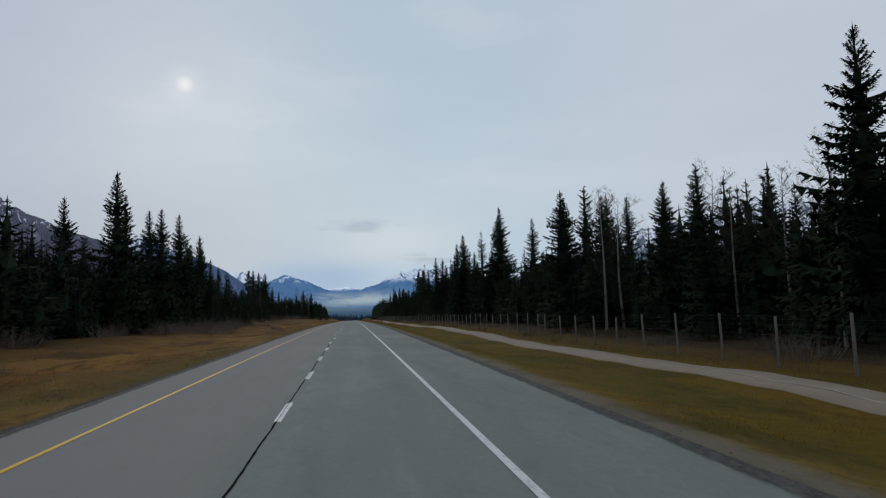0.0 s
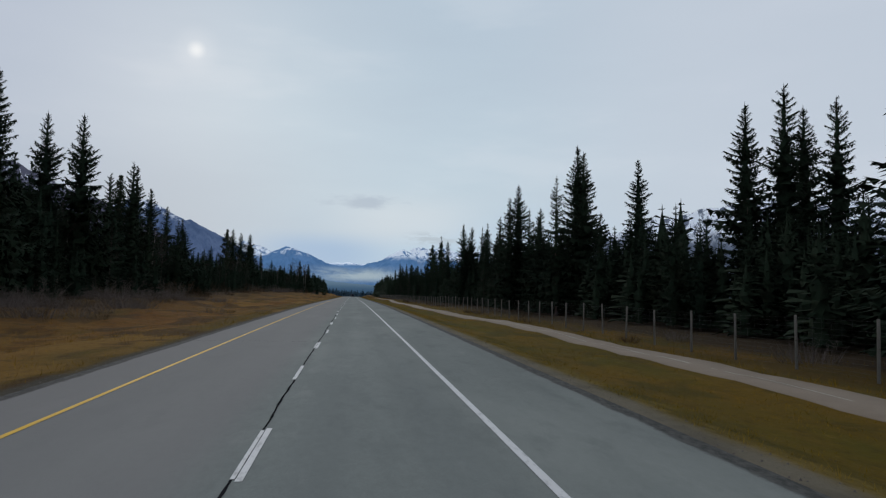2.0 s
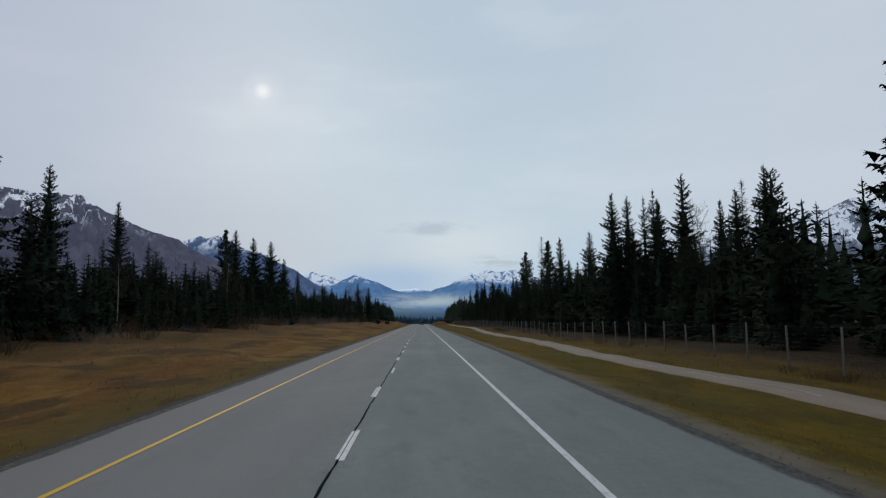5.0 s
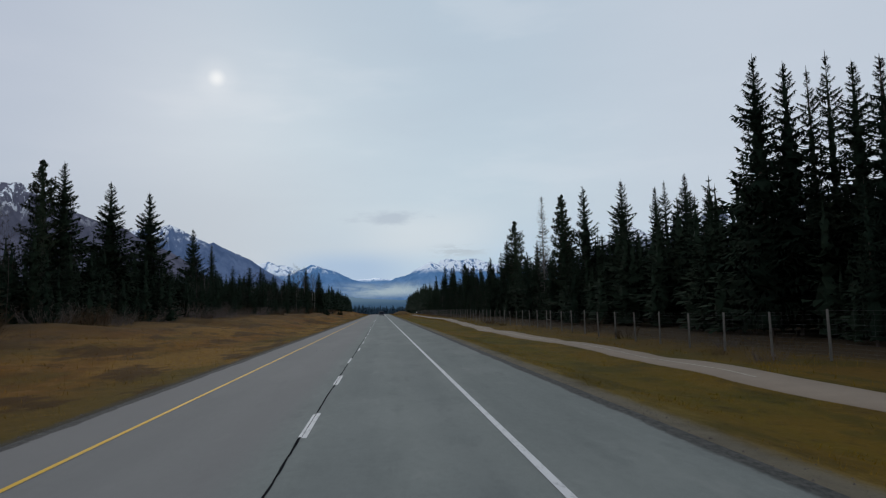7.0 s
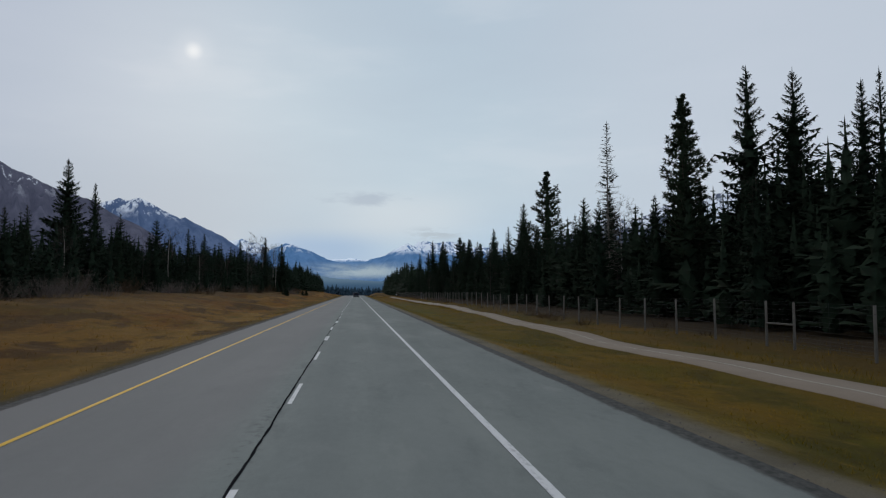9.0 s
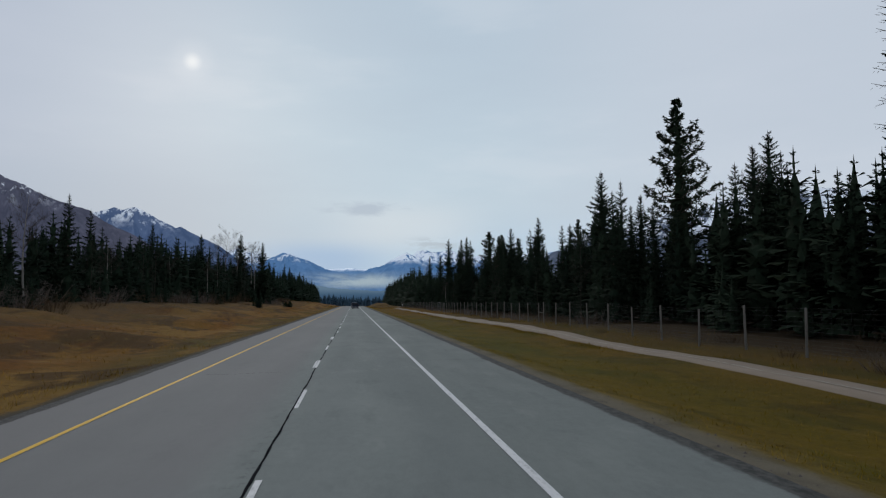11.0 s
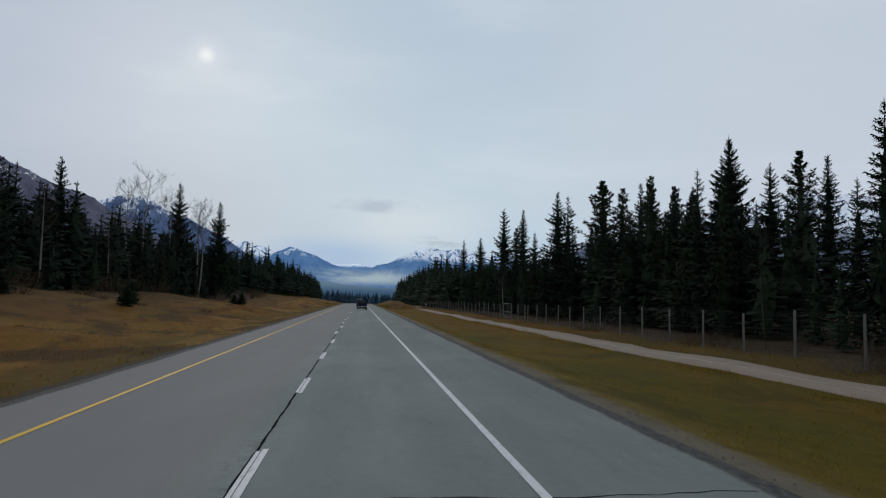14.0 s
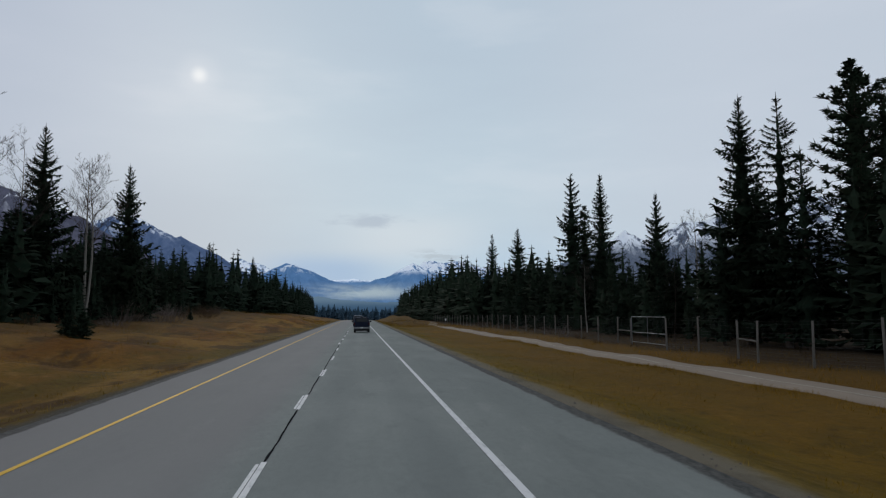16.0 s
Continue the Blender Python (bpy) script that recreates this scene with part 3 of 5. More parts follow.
# ---- mountains ----
def ridge(crest_line, far, mat, label, seed, ragged=1.0):
    """One mountain ridge from its skyline, as pairs of bearing and elevation in degrees, at a distance."""
    pa, pe = zip(*crest_line)
    az = np.arange(pa[0], pa[-1] + 0.01, 0.09)
    depth = np.concatenate([np.linspace(-1.0, 0.0, 30), [0.2, 0.5]])
    a, d = np.meshgrid(az, depth)
    crest = np.interp(az, pa, pe)
    crest = crest + ragged * (fractal(az, az * 0, 0.75, seed) * 0.16 + fractal(az, az * 0, 0.26, seed + 1) * 0.09)
    top = np.tan(np.radians(crest)) * far + 2.0
    shape = np.where(d <= 0, (1 + d) ** 1.1, 1 - d * 0.9)
    rib = 1 - 2 * np.abs(fractal(a - d * 0.5, d * 1.2, 1.0, seed + 2))
    spur = 1 - 2 * np.abs(fractal(a + d * 0.7, d * 3.0, 0.42, seed + 3))
    rough = (rib - 0.5) * 0.26 + (spur - 0.5) * 0.13 + fractal(a, d * 9, 0.25, seed + 4) * 0.07
    body = np.sin(np.clip(shape, 0, 1) * math.pi) ** 0.8
    z = top[None, :] * np.clip(shape + rough * body * 0.7, 0, 1.2)
    r = far + d * np.where(d <= 0, 620.0, 200.0) - rough * body * 160.0
    verts = np.stack([r * np.sin(np.radians(a)), r * np.cos(np.radians(a)) + 210, z - 6], -1).reshape(-1, 3)
    nx = len(az)
    faces = [(q * nx + c, q * nx + c + 1, (q + 1) * nx + c + 1, (q + 1) * nx + c) for q in range(len(depth) - 1) for c in range(nx - 1)]
    tagged(new("backdrop", smooth(mesh_of("mountain_ridge", verts.tolist(), faces, [mat]))), label, "mountains", kind="structure")


def build_mountains():
    """Ridges one behind another round the valley, the farther the bluer with painted haze."""
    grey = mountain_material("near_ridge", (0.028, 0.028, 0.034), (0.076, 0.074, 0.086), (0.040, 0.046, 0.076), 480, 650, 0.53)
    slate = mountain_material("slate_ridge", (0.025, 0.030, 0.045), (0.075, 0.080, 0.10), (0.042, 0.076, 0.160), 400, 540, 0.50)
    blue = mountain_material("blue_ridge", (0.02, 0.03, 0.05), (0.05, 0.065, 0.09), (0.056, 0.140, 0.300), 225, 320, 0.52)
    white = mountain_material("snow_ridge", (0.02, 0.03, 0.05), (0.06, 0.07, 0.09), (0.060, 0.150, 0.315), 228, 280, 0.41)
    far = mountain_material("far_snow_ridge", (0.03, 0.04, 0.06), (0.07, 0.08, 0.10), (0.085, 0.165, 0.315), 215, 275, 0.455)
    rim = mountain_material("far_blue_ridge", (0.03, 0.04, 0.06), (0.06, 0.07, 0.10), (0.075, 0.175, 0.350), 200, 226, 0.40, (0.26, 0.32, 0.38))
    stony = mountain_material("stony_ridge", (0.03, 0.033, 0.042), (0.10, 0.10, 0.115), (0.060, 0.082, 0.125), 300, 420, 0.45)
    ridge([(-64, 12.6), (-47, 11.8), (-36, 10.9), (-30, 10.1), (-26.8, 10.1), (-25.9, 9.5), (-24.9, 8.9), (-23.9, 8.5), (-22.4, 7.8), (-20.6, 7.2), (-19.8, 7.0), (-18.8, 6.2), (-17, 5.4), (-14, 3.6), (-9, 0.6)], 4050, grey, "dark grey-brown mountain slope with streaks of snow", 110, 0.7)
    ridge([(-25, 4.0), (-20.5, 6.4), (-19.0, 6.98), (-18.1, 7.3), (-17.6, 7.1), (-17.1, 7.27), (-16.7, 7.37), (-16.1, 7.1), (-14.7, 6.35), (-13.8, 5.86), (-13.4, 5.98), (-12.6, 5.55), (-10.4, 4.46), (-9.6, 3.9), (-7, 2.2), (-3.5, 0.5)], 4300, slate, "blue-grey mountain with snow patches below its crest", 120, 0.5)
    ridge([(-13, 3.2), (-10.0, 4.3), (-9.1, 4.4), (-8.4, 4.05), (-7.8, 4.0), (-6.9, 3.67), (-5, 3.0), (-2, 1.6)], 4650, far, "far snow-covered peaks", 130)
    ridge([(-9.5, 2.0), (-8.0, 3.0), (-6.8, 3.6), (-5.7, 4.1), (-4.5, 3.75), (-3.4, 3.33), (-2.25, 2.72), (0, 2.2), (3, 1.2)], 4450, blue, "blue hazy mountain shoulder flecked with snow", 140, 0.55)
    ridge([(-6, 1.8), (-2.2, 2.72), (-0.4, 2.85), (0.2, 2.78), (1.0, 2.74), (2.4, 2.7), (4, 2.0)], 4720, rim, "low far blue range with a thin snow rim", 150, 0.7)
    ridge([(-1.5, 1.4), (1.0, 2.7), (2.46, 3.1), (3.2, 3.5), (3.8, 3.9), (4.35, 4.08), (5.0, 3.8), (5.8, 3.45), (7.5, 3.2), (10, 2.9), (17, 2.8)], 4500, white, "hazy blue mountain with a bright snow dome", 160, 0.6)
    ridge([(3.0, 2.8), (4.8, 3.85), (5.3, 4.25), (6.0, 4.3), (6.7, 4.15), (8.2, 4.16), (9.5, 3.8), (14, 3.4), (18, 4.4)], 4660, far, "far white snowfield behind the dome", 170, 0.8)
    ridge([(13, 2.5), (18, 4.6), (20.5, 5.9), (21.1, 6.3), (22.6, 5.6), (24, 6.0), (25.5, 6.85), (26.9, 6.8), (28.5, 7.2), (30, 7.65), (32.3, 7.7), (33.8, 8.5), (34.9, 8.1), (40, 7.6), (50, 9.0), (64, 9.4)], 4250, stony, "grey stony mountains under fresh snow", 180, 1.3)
    # low wooded rise between the mist and the valley floor
    az, depth = np.arange(-16, 16.01, 0.16), np.linspace(-1, 0.6, 12)
    a, d = np.meshgrid(az, depth)
    crest = np.interp(az, [-16, -7, -4.2, 0, 2.5, 6, 16], [3.0, 2.2, 1.62, 1.10, 1.02, 1.3, 2.6]) + fractal(az, az * 0, 0.5, 17) * 0.10 + fractal(az, az * 0, 0.17, 18) * 0.05
    r = 2500 + d * np.where(d <= 0, 800.0, 300.0)
    z = np.tan(np.radians(crest))[None, :] * 2500 * np.where(d <= 0, (1 + d) ** 1.1, 1 - d) - 4
    verts = np.stack([r * np.sin(np.radians(a)), r * np.cos(np.radians(a)) + 210, z], -1).reshape(-1, 3)
    nx = len(az)
    faces = [(q * nx + c, q * nx + c + 1, (q + 1) * nx + c + 1, (q + 1) * nx + c) for q in range(len(depth) - 1) for c in range(nx - 1)]
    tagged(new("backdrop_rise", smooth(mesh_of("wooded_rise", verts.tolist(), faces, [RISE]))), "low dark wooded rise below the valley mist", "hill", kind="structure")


# ---- trees ----
def shell(rng, rings, reach, h, lo, hi, sides, share):
    """A ragged dark inner cone that closes a crown: triangles of a lathe with uneven rings."""
    rows = []
    for k in range(rings):
        up = lo + (hi - lo) * k / (rings - 1)
        r = max(0.04, float(reach(up))) * share * (0.72 if k % 2 else 1.12)
        a = np.arange(sides) * 6.2832 / sides + rng.rand() * 6.28
        rr = r * (0.75 + 0.5 * rng.rand(sides))
        rows.append(np.stack([np.cos(a) * rr, np.sin(a) * rr, np.full(sides, h * up) + rng.randn(sides) * 0.09], -1))
    out = []
    for p, q in zip(rows, rows[1:]):
        for i in range(sides):
            j = (i + 1) % sides
            out += [(p[i], p[j], q[j]), (p[i], q[j], q[i])]
    return np.array(out)


def spruce_arrays(seed, h=18.0, radius=3.9, levels=40, arms=8, twigs=8, hang=4, bare=0.05, thin=0.06, taper=0.90, core=0.30, ragged=0.20, droop=0.30, rings=38, sides=8):
    """A spruce crown: whorls of boughs that sag and turn up at their tips, each a comb of twigs with hanging sprays, round a dark heart."""
    rng = np.random.RandomState(seed)
    wave = rng.rand(3) * 6.28

    def reach_at(up):
        r = radius * np.minimum(1.0, (1 - up) * 1.10) ** taper + 0.06
        return r * np.where(up < 0.30, 0.72 + 0.93 * up, 1.0) * (1 + ragged * 0.6 * np.sin(up * 23 + wave[0]) + ragged * 0.4 * np.sin(up * 47 + wave[1]))

    f = (np.arange(levels) + 0.5) / levels
    up0 = bare + (0.975 - bare) * f ** 0.94
    up = np.repeat(up0, arms)
    n = len(up)
    ang = np.repeat(rng.rand(levels) * 6.28, arms) + np.tile(np.arange(arms) * 6.2832 / arms, levels) + rng.randn(n) * 0.22
    ln = reach_at(up) * np.repeat(0.86 + 0.30 * rng.rand(levels), arms) * np.where(rng.rand(n) < 0.3, 0.45 + 0.35 * rng.rand(n), 0.80 + 0.32 * rng.rand(n))
    keep = rng.rand(n) > np.where(up > 0.93, thin * 0.3, thin)
    up, ang, ln = up[keep], ang[keep], ln[keep]
    n = len(up)
    z0 = h * up + rng.randn(n) * 0.12
    tilt = -droop + (droop + 0.50) * up ** 2.4 + rng.randn(n) * 0.09
    curl = 0.26 + rng.randn(n) * 0.08
    ca, sa = np.cos(ang), np.sin(ang)
    side = np.stack([-sa, ca, np.zeros(n)], -1)
    out = np.stack([ca, sa, np.zeros(n)], -1)

    def at(q):
        return np.stack([ca * ln * q, sa * ln * q, z0 + ln * (tilt * q + curl * q * q * 1.0)], -1)

    tris = []
    start = 0.12
    for k in range(twigs):
        q0 = start + (1 - start) * k / twigs
        q1 = min(1.0, start + (1 - start) * (k + (0.8 if twigs > 4 else 1.05)) / twigs)
        p0, p1 = at(q0), at(q1)
        for sign in (-1, 1):
            t = (ln * 0.30 * (1.12 - q0) + 0.10) * (0.65 + 0.7 * rng.rand(n))
            tip = p1 + (out * (0.35 + 0.4 * rng.rand(n))[:, None] + side * sign * 0.9) * t[:, None]
            tip[:, 2] -= t * (0.25 + 0.45 * rng.rand(n))
            tris.append(np.stack([p0, p1, tip], 1))
    for k in range(hang):
        q0 = start + (0.95 - start) * (k + 0.4 * rng.rand(n)) / hang
        w = 0.62 / hang
        p0, p1 = at(q0), at(np.minimum(q0 + w * 1.3, 1.0))
        tip = (p0 + p1) / 2 + side * (rng.randn(n) * 0.07)[:, None] * ln[:, None]
        tip[:, 2] -= np.minimum(0.62, 0.13 + ln * 0.15) * (0.6 + 0.8 * rng.rand(n)) * (1.1 - 0.5 * q0)
        tris.append(np.stack([p0, p1, tip], 1))
    e0, e1 = at(0.86), at(1.0)
    wide = (0.03 + ln * 0.035)[:, None]
    tris.append(np.stack([e0 - side * wide, e0 + side * wide, e1 + (e1 - e0) * 0.5], 1))
    if core:
        tris.append(shell(rng, rings, lambda u: reach_at(np.float64(u)) * (1.0 if u < 0.7 else max(0.25, 1 - (u - 0.7) * 2.6)), h, max(bare - 0.02, 0.0), 0.95, sides, core))
    tip = np.array([((-0.09, 0, h * 0.94), (0.09, 0, h * 0.94), (0, 0, h)), ((0, -0.09, h * 0.94), (0, 0.09, h * 0.94), (0, 0, h))])
    return np.concatenate(tris + [tip])


def leaf_normals(tris, seed, lift=0.34, rough=0.12):
    """Normals of a soft mass of needles: outward from the trunk, with a little unrest."""
    c = tris.mean(1)
    n = np.stack([c[:, 0], c[:, 1], np.zeros(len(c))], -1)
    n /= np.maximum(np.linalg.norm(n, axis=1), 0.05)[:, None]
    n[:, 2] += lift
    n += np.random.RandomState(seed).randn(len(c), 3) * rough
    return n / np.linalg.norm(n, axis=1)[:, None]


def ribbon(points, r, rng):
    """Triangles of a thin twig, broad at its foot and pointed at its tip."""
    d = (points[-1] - points[0]).normalized()
    w = (d.orthogonal() if rng.random() < 0.5 else d.cross(d.orthogonal())).normalized() * r
    out, a, b = [], points[0] - w, points[0] + w
    for k, p in enumerate(points[1:-1]):
        c, e = p - w * 0.7, p + w * 0.7
        out += [(a, b, c), (b, e, c)]
        a, b = c, e
    return out + [(a, b, points[-1])]


def tri_mesh(name, tris, mat, normals=None):
    n = len(tris)
    if normals is not None:
        face = np.cross(tris[:, 1] - tris[:, 0], tris[:, 2] - tris[:, 0])
        turn = (face * normals).sum(1) < 0
        tris = tris.copy()
        tris[turn] = tris[turn][:, ::-1]
    me = bpy.data.meshes.new(name)
    me.vertices.add(3 * n)
    me.vertices.foreach_set("co", tris.reshape(-1))
    me.loops.add(3 * n)
    me.loops.foreach_set("vertex_index", np.arange(3 * n, dtype=np.int32))
    me.polygons.add(n)
    me.polygons.foreach_set("loop_start", np.arange(0, 3 * n, 3, dtype=np.int32))
    me.materials.append(mat)
    me.update(calc_edges=True)
    if normals is not None:
        smooth(me).normals_split_custom_set(np.repeat(normals, 3, axis=0))
    return me


def as_tris(tris):
    return np.array([[tuple(p) for p in t] for t in tris], float)


def trunk_mesh(seed, h, r0, mat, bend=0.15, top=0.98, sides=8):
    rng = random.Random(seed)
    a, b = rng.uniform(-bend, bend), rng.uniform(-bend, bend)
    pts = [(a * math.sin(q * 2.6), b * math.sin(q * 3.4), h * top * q - (0.35 if q == 0 else 0)) for q in (0, 0.03, 0.2, 0.4, 0.6, 0.8, 1.0)]
    rad = [r0 * 1.35, r0, r0 * 0.86, r0 * 0.68, r0 * 0.48, r0 * 0.27, 0.015]
    v, f = tube(pts, rad, sides)
    return smooth(mesh_of("trunk", v, f, [mat])), pts


def make_spruce(seed, label, needles, **kind):
    ob = thing("spruce", label, "tree", "roadside conifers")
    part("trunk", trunk_mesh(seed, 18.0, 0.17, BARK)[0], None, ob)
    tris = spruce_arrays(seed, **kind)
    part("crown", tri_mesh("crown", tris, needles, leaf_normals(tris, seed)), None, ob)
    return ob


def make_pine(seed, label, wide=3.2, low=0.2):
    """A pine: bare lower trunk, limbs that rise at their ends, needle tufts along them, and a rounded uneven head."""
    rng = random.Random(seed)
    ob = thing("pine", label, "tree", "roadside conifers")
    me, pts = trunk_mesh(seed, 18.0, 0.19, BARK, 0.2)
    part("trunk", me, None, ob)
    tubes, tris = [], []
    lump = [rng.uniform(0, 6.28) for _ in range(3)]

    def reach_at(up):
        return (0.08 + wide * min(1.0, max(0.0, (0.99 - up) / 0.55)) ** 0.88 * min(1.0, 0.55 + max(0.0, up - 0.15) * 1.5)) * (1 + 0.16 * math.sin(up * 19 + lump[0]) + 0.10 * math.sin(up * 41 + lump[1]))

    for k in range(100):
        up = low + (0.985 - low) * (k / 99) ** 0.95
        z0 = 18.0 * up + rng.uniform(-0.25, 0.25)
        a = k * 2.4 + rng.uniform(-0.7, 0.7)
        reach = reach_at(up) * rng.uniform(0.55, 1.12) * (1 + 0.14 * math.sin(2 * a + lump[2]))
        ca, sa = math.cos(a), math.sin(a)
        sag = -0.16 + 0.45 * up
        spine = [Vector((ca * reach * q, sa * reach * q, z0 + reach * (sag * q + 0.30 * q * q))) for q in (0.0, 0.5, 1.0)]
        tubes.append(tube(spine, [0.05, 0.032, 0.012], 3))
        out = Vector((ca, sa, 0.35))
        for q in (0.35, 0.52, 0.68, 0.84, 1.0):
            c = spine[0].lerp(spine[1], q * 2) if q < 0.5 else spine[1].lerp(spine[2], q * 2 - 1)
            spread = 0.24 * (1 - q) * reach + 0.10
            tuft = 0.42 + 0.58 * min(1.0, (1 - up) / 0.28)
            for _ in range(4):
                b = c + Vector((rng.uniform(-1, 1) * spread - sa * rng.uniform(-1, 1) * spread, rng.uniform(-1, 1) * spread, rng.uniform(-0.12, 0.22)))
                for _ in range(5):
                    d = (Vector((rng.gauss(0, 0.7), rng.gauss(0, 0.7), rng.gauss(0.1, 0.55))) + out * 0.75).normalized()
                    w = d.orthogonal().normalized() * rng.uniform(0.035, 0.07)
                    tris.append((b - w, b + w, b + d * rng.uniform(0.26, 0.50) * tuft))
    v, f = merge(tubes)
    tagged(part("branchwork", mesh_of("branchwork", v, f, [BARK]), None, ob), kind="stuff")
    arr = np.concatenate([as_tris(tris), shell(np.random.RandomState(seed), 44, reach_at, 18.0, low + 0.10, 0.93, 9, 0.24)])
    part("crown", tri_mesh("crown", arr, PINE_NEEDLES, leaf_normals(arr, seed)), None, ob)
    return ob


def make_aspen(seed, label, h=17.0, start=0.45, limbs_n=15, spread=1.0, girth=0.19, fine=8, bark=None):
    """A leafless aspen: pale trunk, arching limbs, fine twigs."""
    rng = random.Random(seed)
    ob = thing("aspen", label, "tree", "bare aspens")
    me, pts = trunk_mesh(seed, h, girth, bark or ASPEN_BARK, 0.6, 0.94)
    part("trunk", me, None, ob)
    limbs, twigs = [], []

    def grow(p, d, ln, r, level):
        q = [p]
        for s in range(3):
            d = (d + Vector((rng.gauss(0, 0.20), rng.gauss(0, 0.20), 0.20 if level == 0 else 0.06))).normalized()
            q.append(q[-1] + d * ln / 3)
        if level == 0:
            limbs.append(tube(q, [r, r * 0.75, r * 0.5, r * 0.25], 4))
        else:
            if level == 1:
                limbs.append(tube(q, [r, r * 0.8, r * 0.6, r * 0.3], 3))
            else:
                twigs.extend(ribbon(q[:1] + q[2:], r, rng))
                twigs.extend(ribbon(q[:1] + q[2:], r, rng))
        if level < 2:
            for s in range(fine if level == 0 else fine - 1):
                k = rng.randint(1, 3)
                side = Vector((rng.gauss(0, 1), rng.gauss(0, 1), rng.gauss(0.3, 0.5))).normalized()
                grow(q[k], (d * 0.7 + side * 0.8).normalized(), ln * rng.uniform(0.34, 0.58), max(r * 0.36, 0.011), level + 1)

    for k in range(limbs_n):
        q = start + (0.94 - start) * (k / (limbs_n - 1)) ** 0.9
        base = Vector((0, 0, h * 0.94 * q))
        near = min(range(len(pts)), key=lambda m: abs(pts[m][2] - base.z))
        base.x, base.y = pts[near][0], pts[near][1]
        a = k * 2.4 + rng.uniform(-0.6, 0.6)
        d = Vector((math.cos(a), math.sin(a), rng.uniform(0.2, 0.8))).normalized()
        grow(base, d, ((1 - q) * 4.6 + 1.5 * rng.uniform(0.7, 1.3)) * spread, girth * 0.36 * (1.3 - q), 0)
    v, f = merge(limbs)
    tagged(part("branchwork", mesh_of("branchwork", v, f, [TWIG]), None, ob), kind="stuff")
    tagged(part("crown", tri_mesh("crown", as_tris(twigs), TWIG), None, ob, "fine bare twigs"), kind="stuff")
    return ob


def make_snag(seed, label):
    """A dying spruce: grey trunk with bare drooping branches and a few needles."""
    rng = random.Random(seed)
    ob = thing("dead_spruce", label, "tree", "roadside conifers")
    part("trunk", trunk_mesh(seed, 18.0, 0.16, DEAD, 0.35)[0], None, ob)
    pieces = []
    for k in range(170):
        up = 0.2 + 0.78 * k / 170
        a, ln = k * 2.4 + rng.uniform(-0.4, 0.4), (2.2 * (1 - up) ** 0.7 + 0.18) * rng.uniform(0.4, 1.1)
        d = Vector((math.cos(a), math.sin(a), -0.25 + 0.4 * up))
        p = Vector((0, 0, 18 * up))
        pieces.append(tube([p, p + d * ln * 0.6, p + d * ln + Vector((0, 0, ln * 0.15))], [0.030, 0.022, 0.009], 3))
        for s in (0.35, 0.5, 0.65, 0.8, 0.95):
            e = p + d * ln * s
            w = Vector((-math.sin(a), math.cos(a), -0.5)) * rng.choice((-1, 1)) * ln * 0.24
            pieces.append(tube([e, e + w + d * 0.1], [0.016, 0.006], 3))
    v, f = merge(pieces)
    tagged(part("branchwork", mesh_of("branchwork", v, f, [DEAD]), None, ob), kind="stuff")
    tris = spruce_arrays(seed, radius=1.7, levels=30, arms=5, twigs=4, hang=3, bare=0.12, thin=0.55, core=0)
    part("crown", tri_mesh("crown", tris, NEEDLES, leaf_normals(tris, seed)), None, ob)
    return ob


TREES = {
    "a": make_spruce(1, "tall dark spruce with dense tiered branches", NEEDLES, radius=3.8),
    "b": make_spruce(2, "narrow dark spruce with short drooping branches", NEEDLES, radius=3.1, levels=40, thin=0.08),
    "c": make_spruce(3, "broad dark spruce with long level branches", NEEDLES, radius=4.7, levels=36, taper=0.95, droop=0.16),
    "d": make_spruce(4, "ragged dark spruce with gaps in its crown", NEEDLES, radius=3.8, levels=32, thin=0.14, ragged=0.28, core=0.34),
    "e": make_spruce(5, "slim spruce spire with sparse branches", NEEDLES, radius=2.9, levels=30, arms=7, thin=0.12, core=0.20, bare=0.08),
    "f": make_spruce(11, "dark spruce at the edge of the wood", NEEDLES, radius=3.7, levels=26, arms=7, twigs=5, hang=3, rings=22, core=0.28),
    "g": make_spruce(12, "slender dark spruce at the edge of the wood", NEEDLES, radius=2.9, levels=26, arms=7, twigs=5, hang=3, rings=22, core=0.28),
    "h": make_spruce(13, "bushy dark spruce at the edge of the wood", NEEDLES, radius=4.5, levels=24, arms=7, twigs=5, hang=3, rings=22, taper=0.75, core=0.28),
    "p": make_pine(6, "pine with clumped grey-green needles"),
    "q": make_pine(7, "pine with an uneven tufted crown", 2.8, 0.25),
    "w": make_aspen(8, "bare aspen with a pale trunk"),
    "x": make_aspen(9, "bare aspen with a fine rounded crown", start=0.40, spread=1.0),
    "y": make_aspen(14, "slim bare young aspen at the edge of the wood", start=0.35, limbs_n=10, spread=0.8, girth=0.065, fine=5, bark=TWIG),
    "z": make_snag(10, "dying grey spruce with bare branches"),
}


def plant(kind, x, y, top, wide=1.0, seed=0):
    """Sets a tree so that its top stands at the height top over the road's plane."""
    rng = random.Random(int(x * 31 + y * 17) + seed)
    base = float(ground_z(x, y))
    h = top + float(rise(y)) - base
    s = h / (17.0 if kind in "wxy" else 18.0)
    m = Matrix.Translation((x, y, base)) @ Matrix.Rotation(rng.uniform(0, 6.28), 4, "Z") @ Matrix.Diagonal((s * wide, s * wide, s, 1))
    return copy_thing(TREES[kind], m)


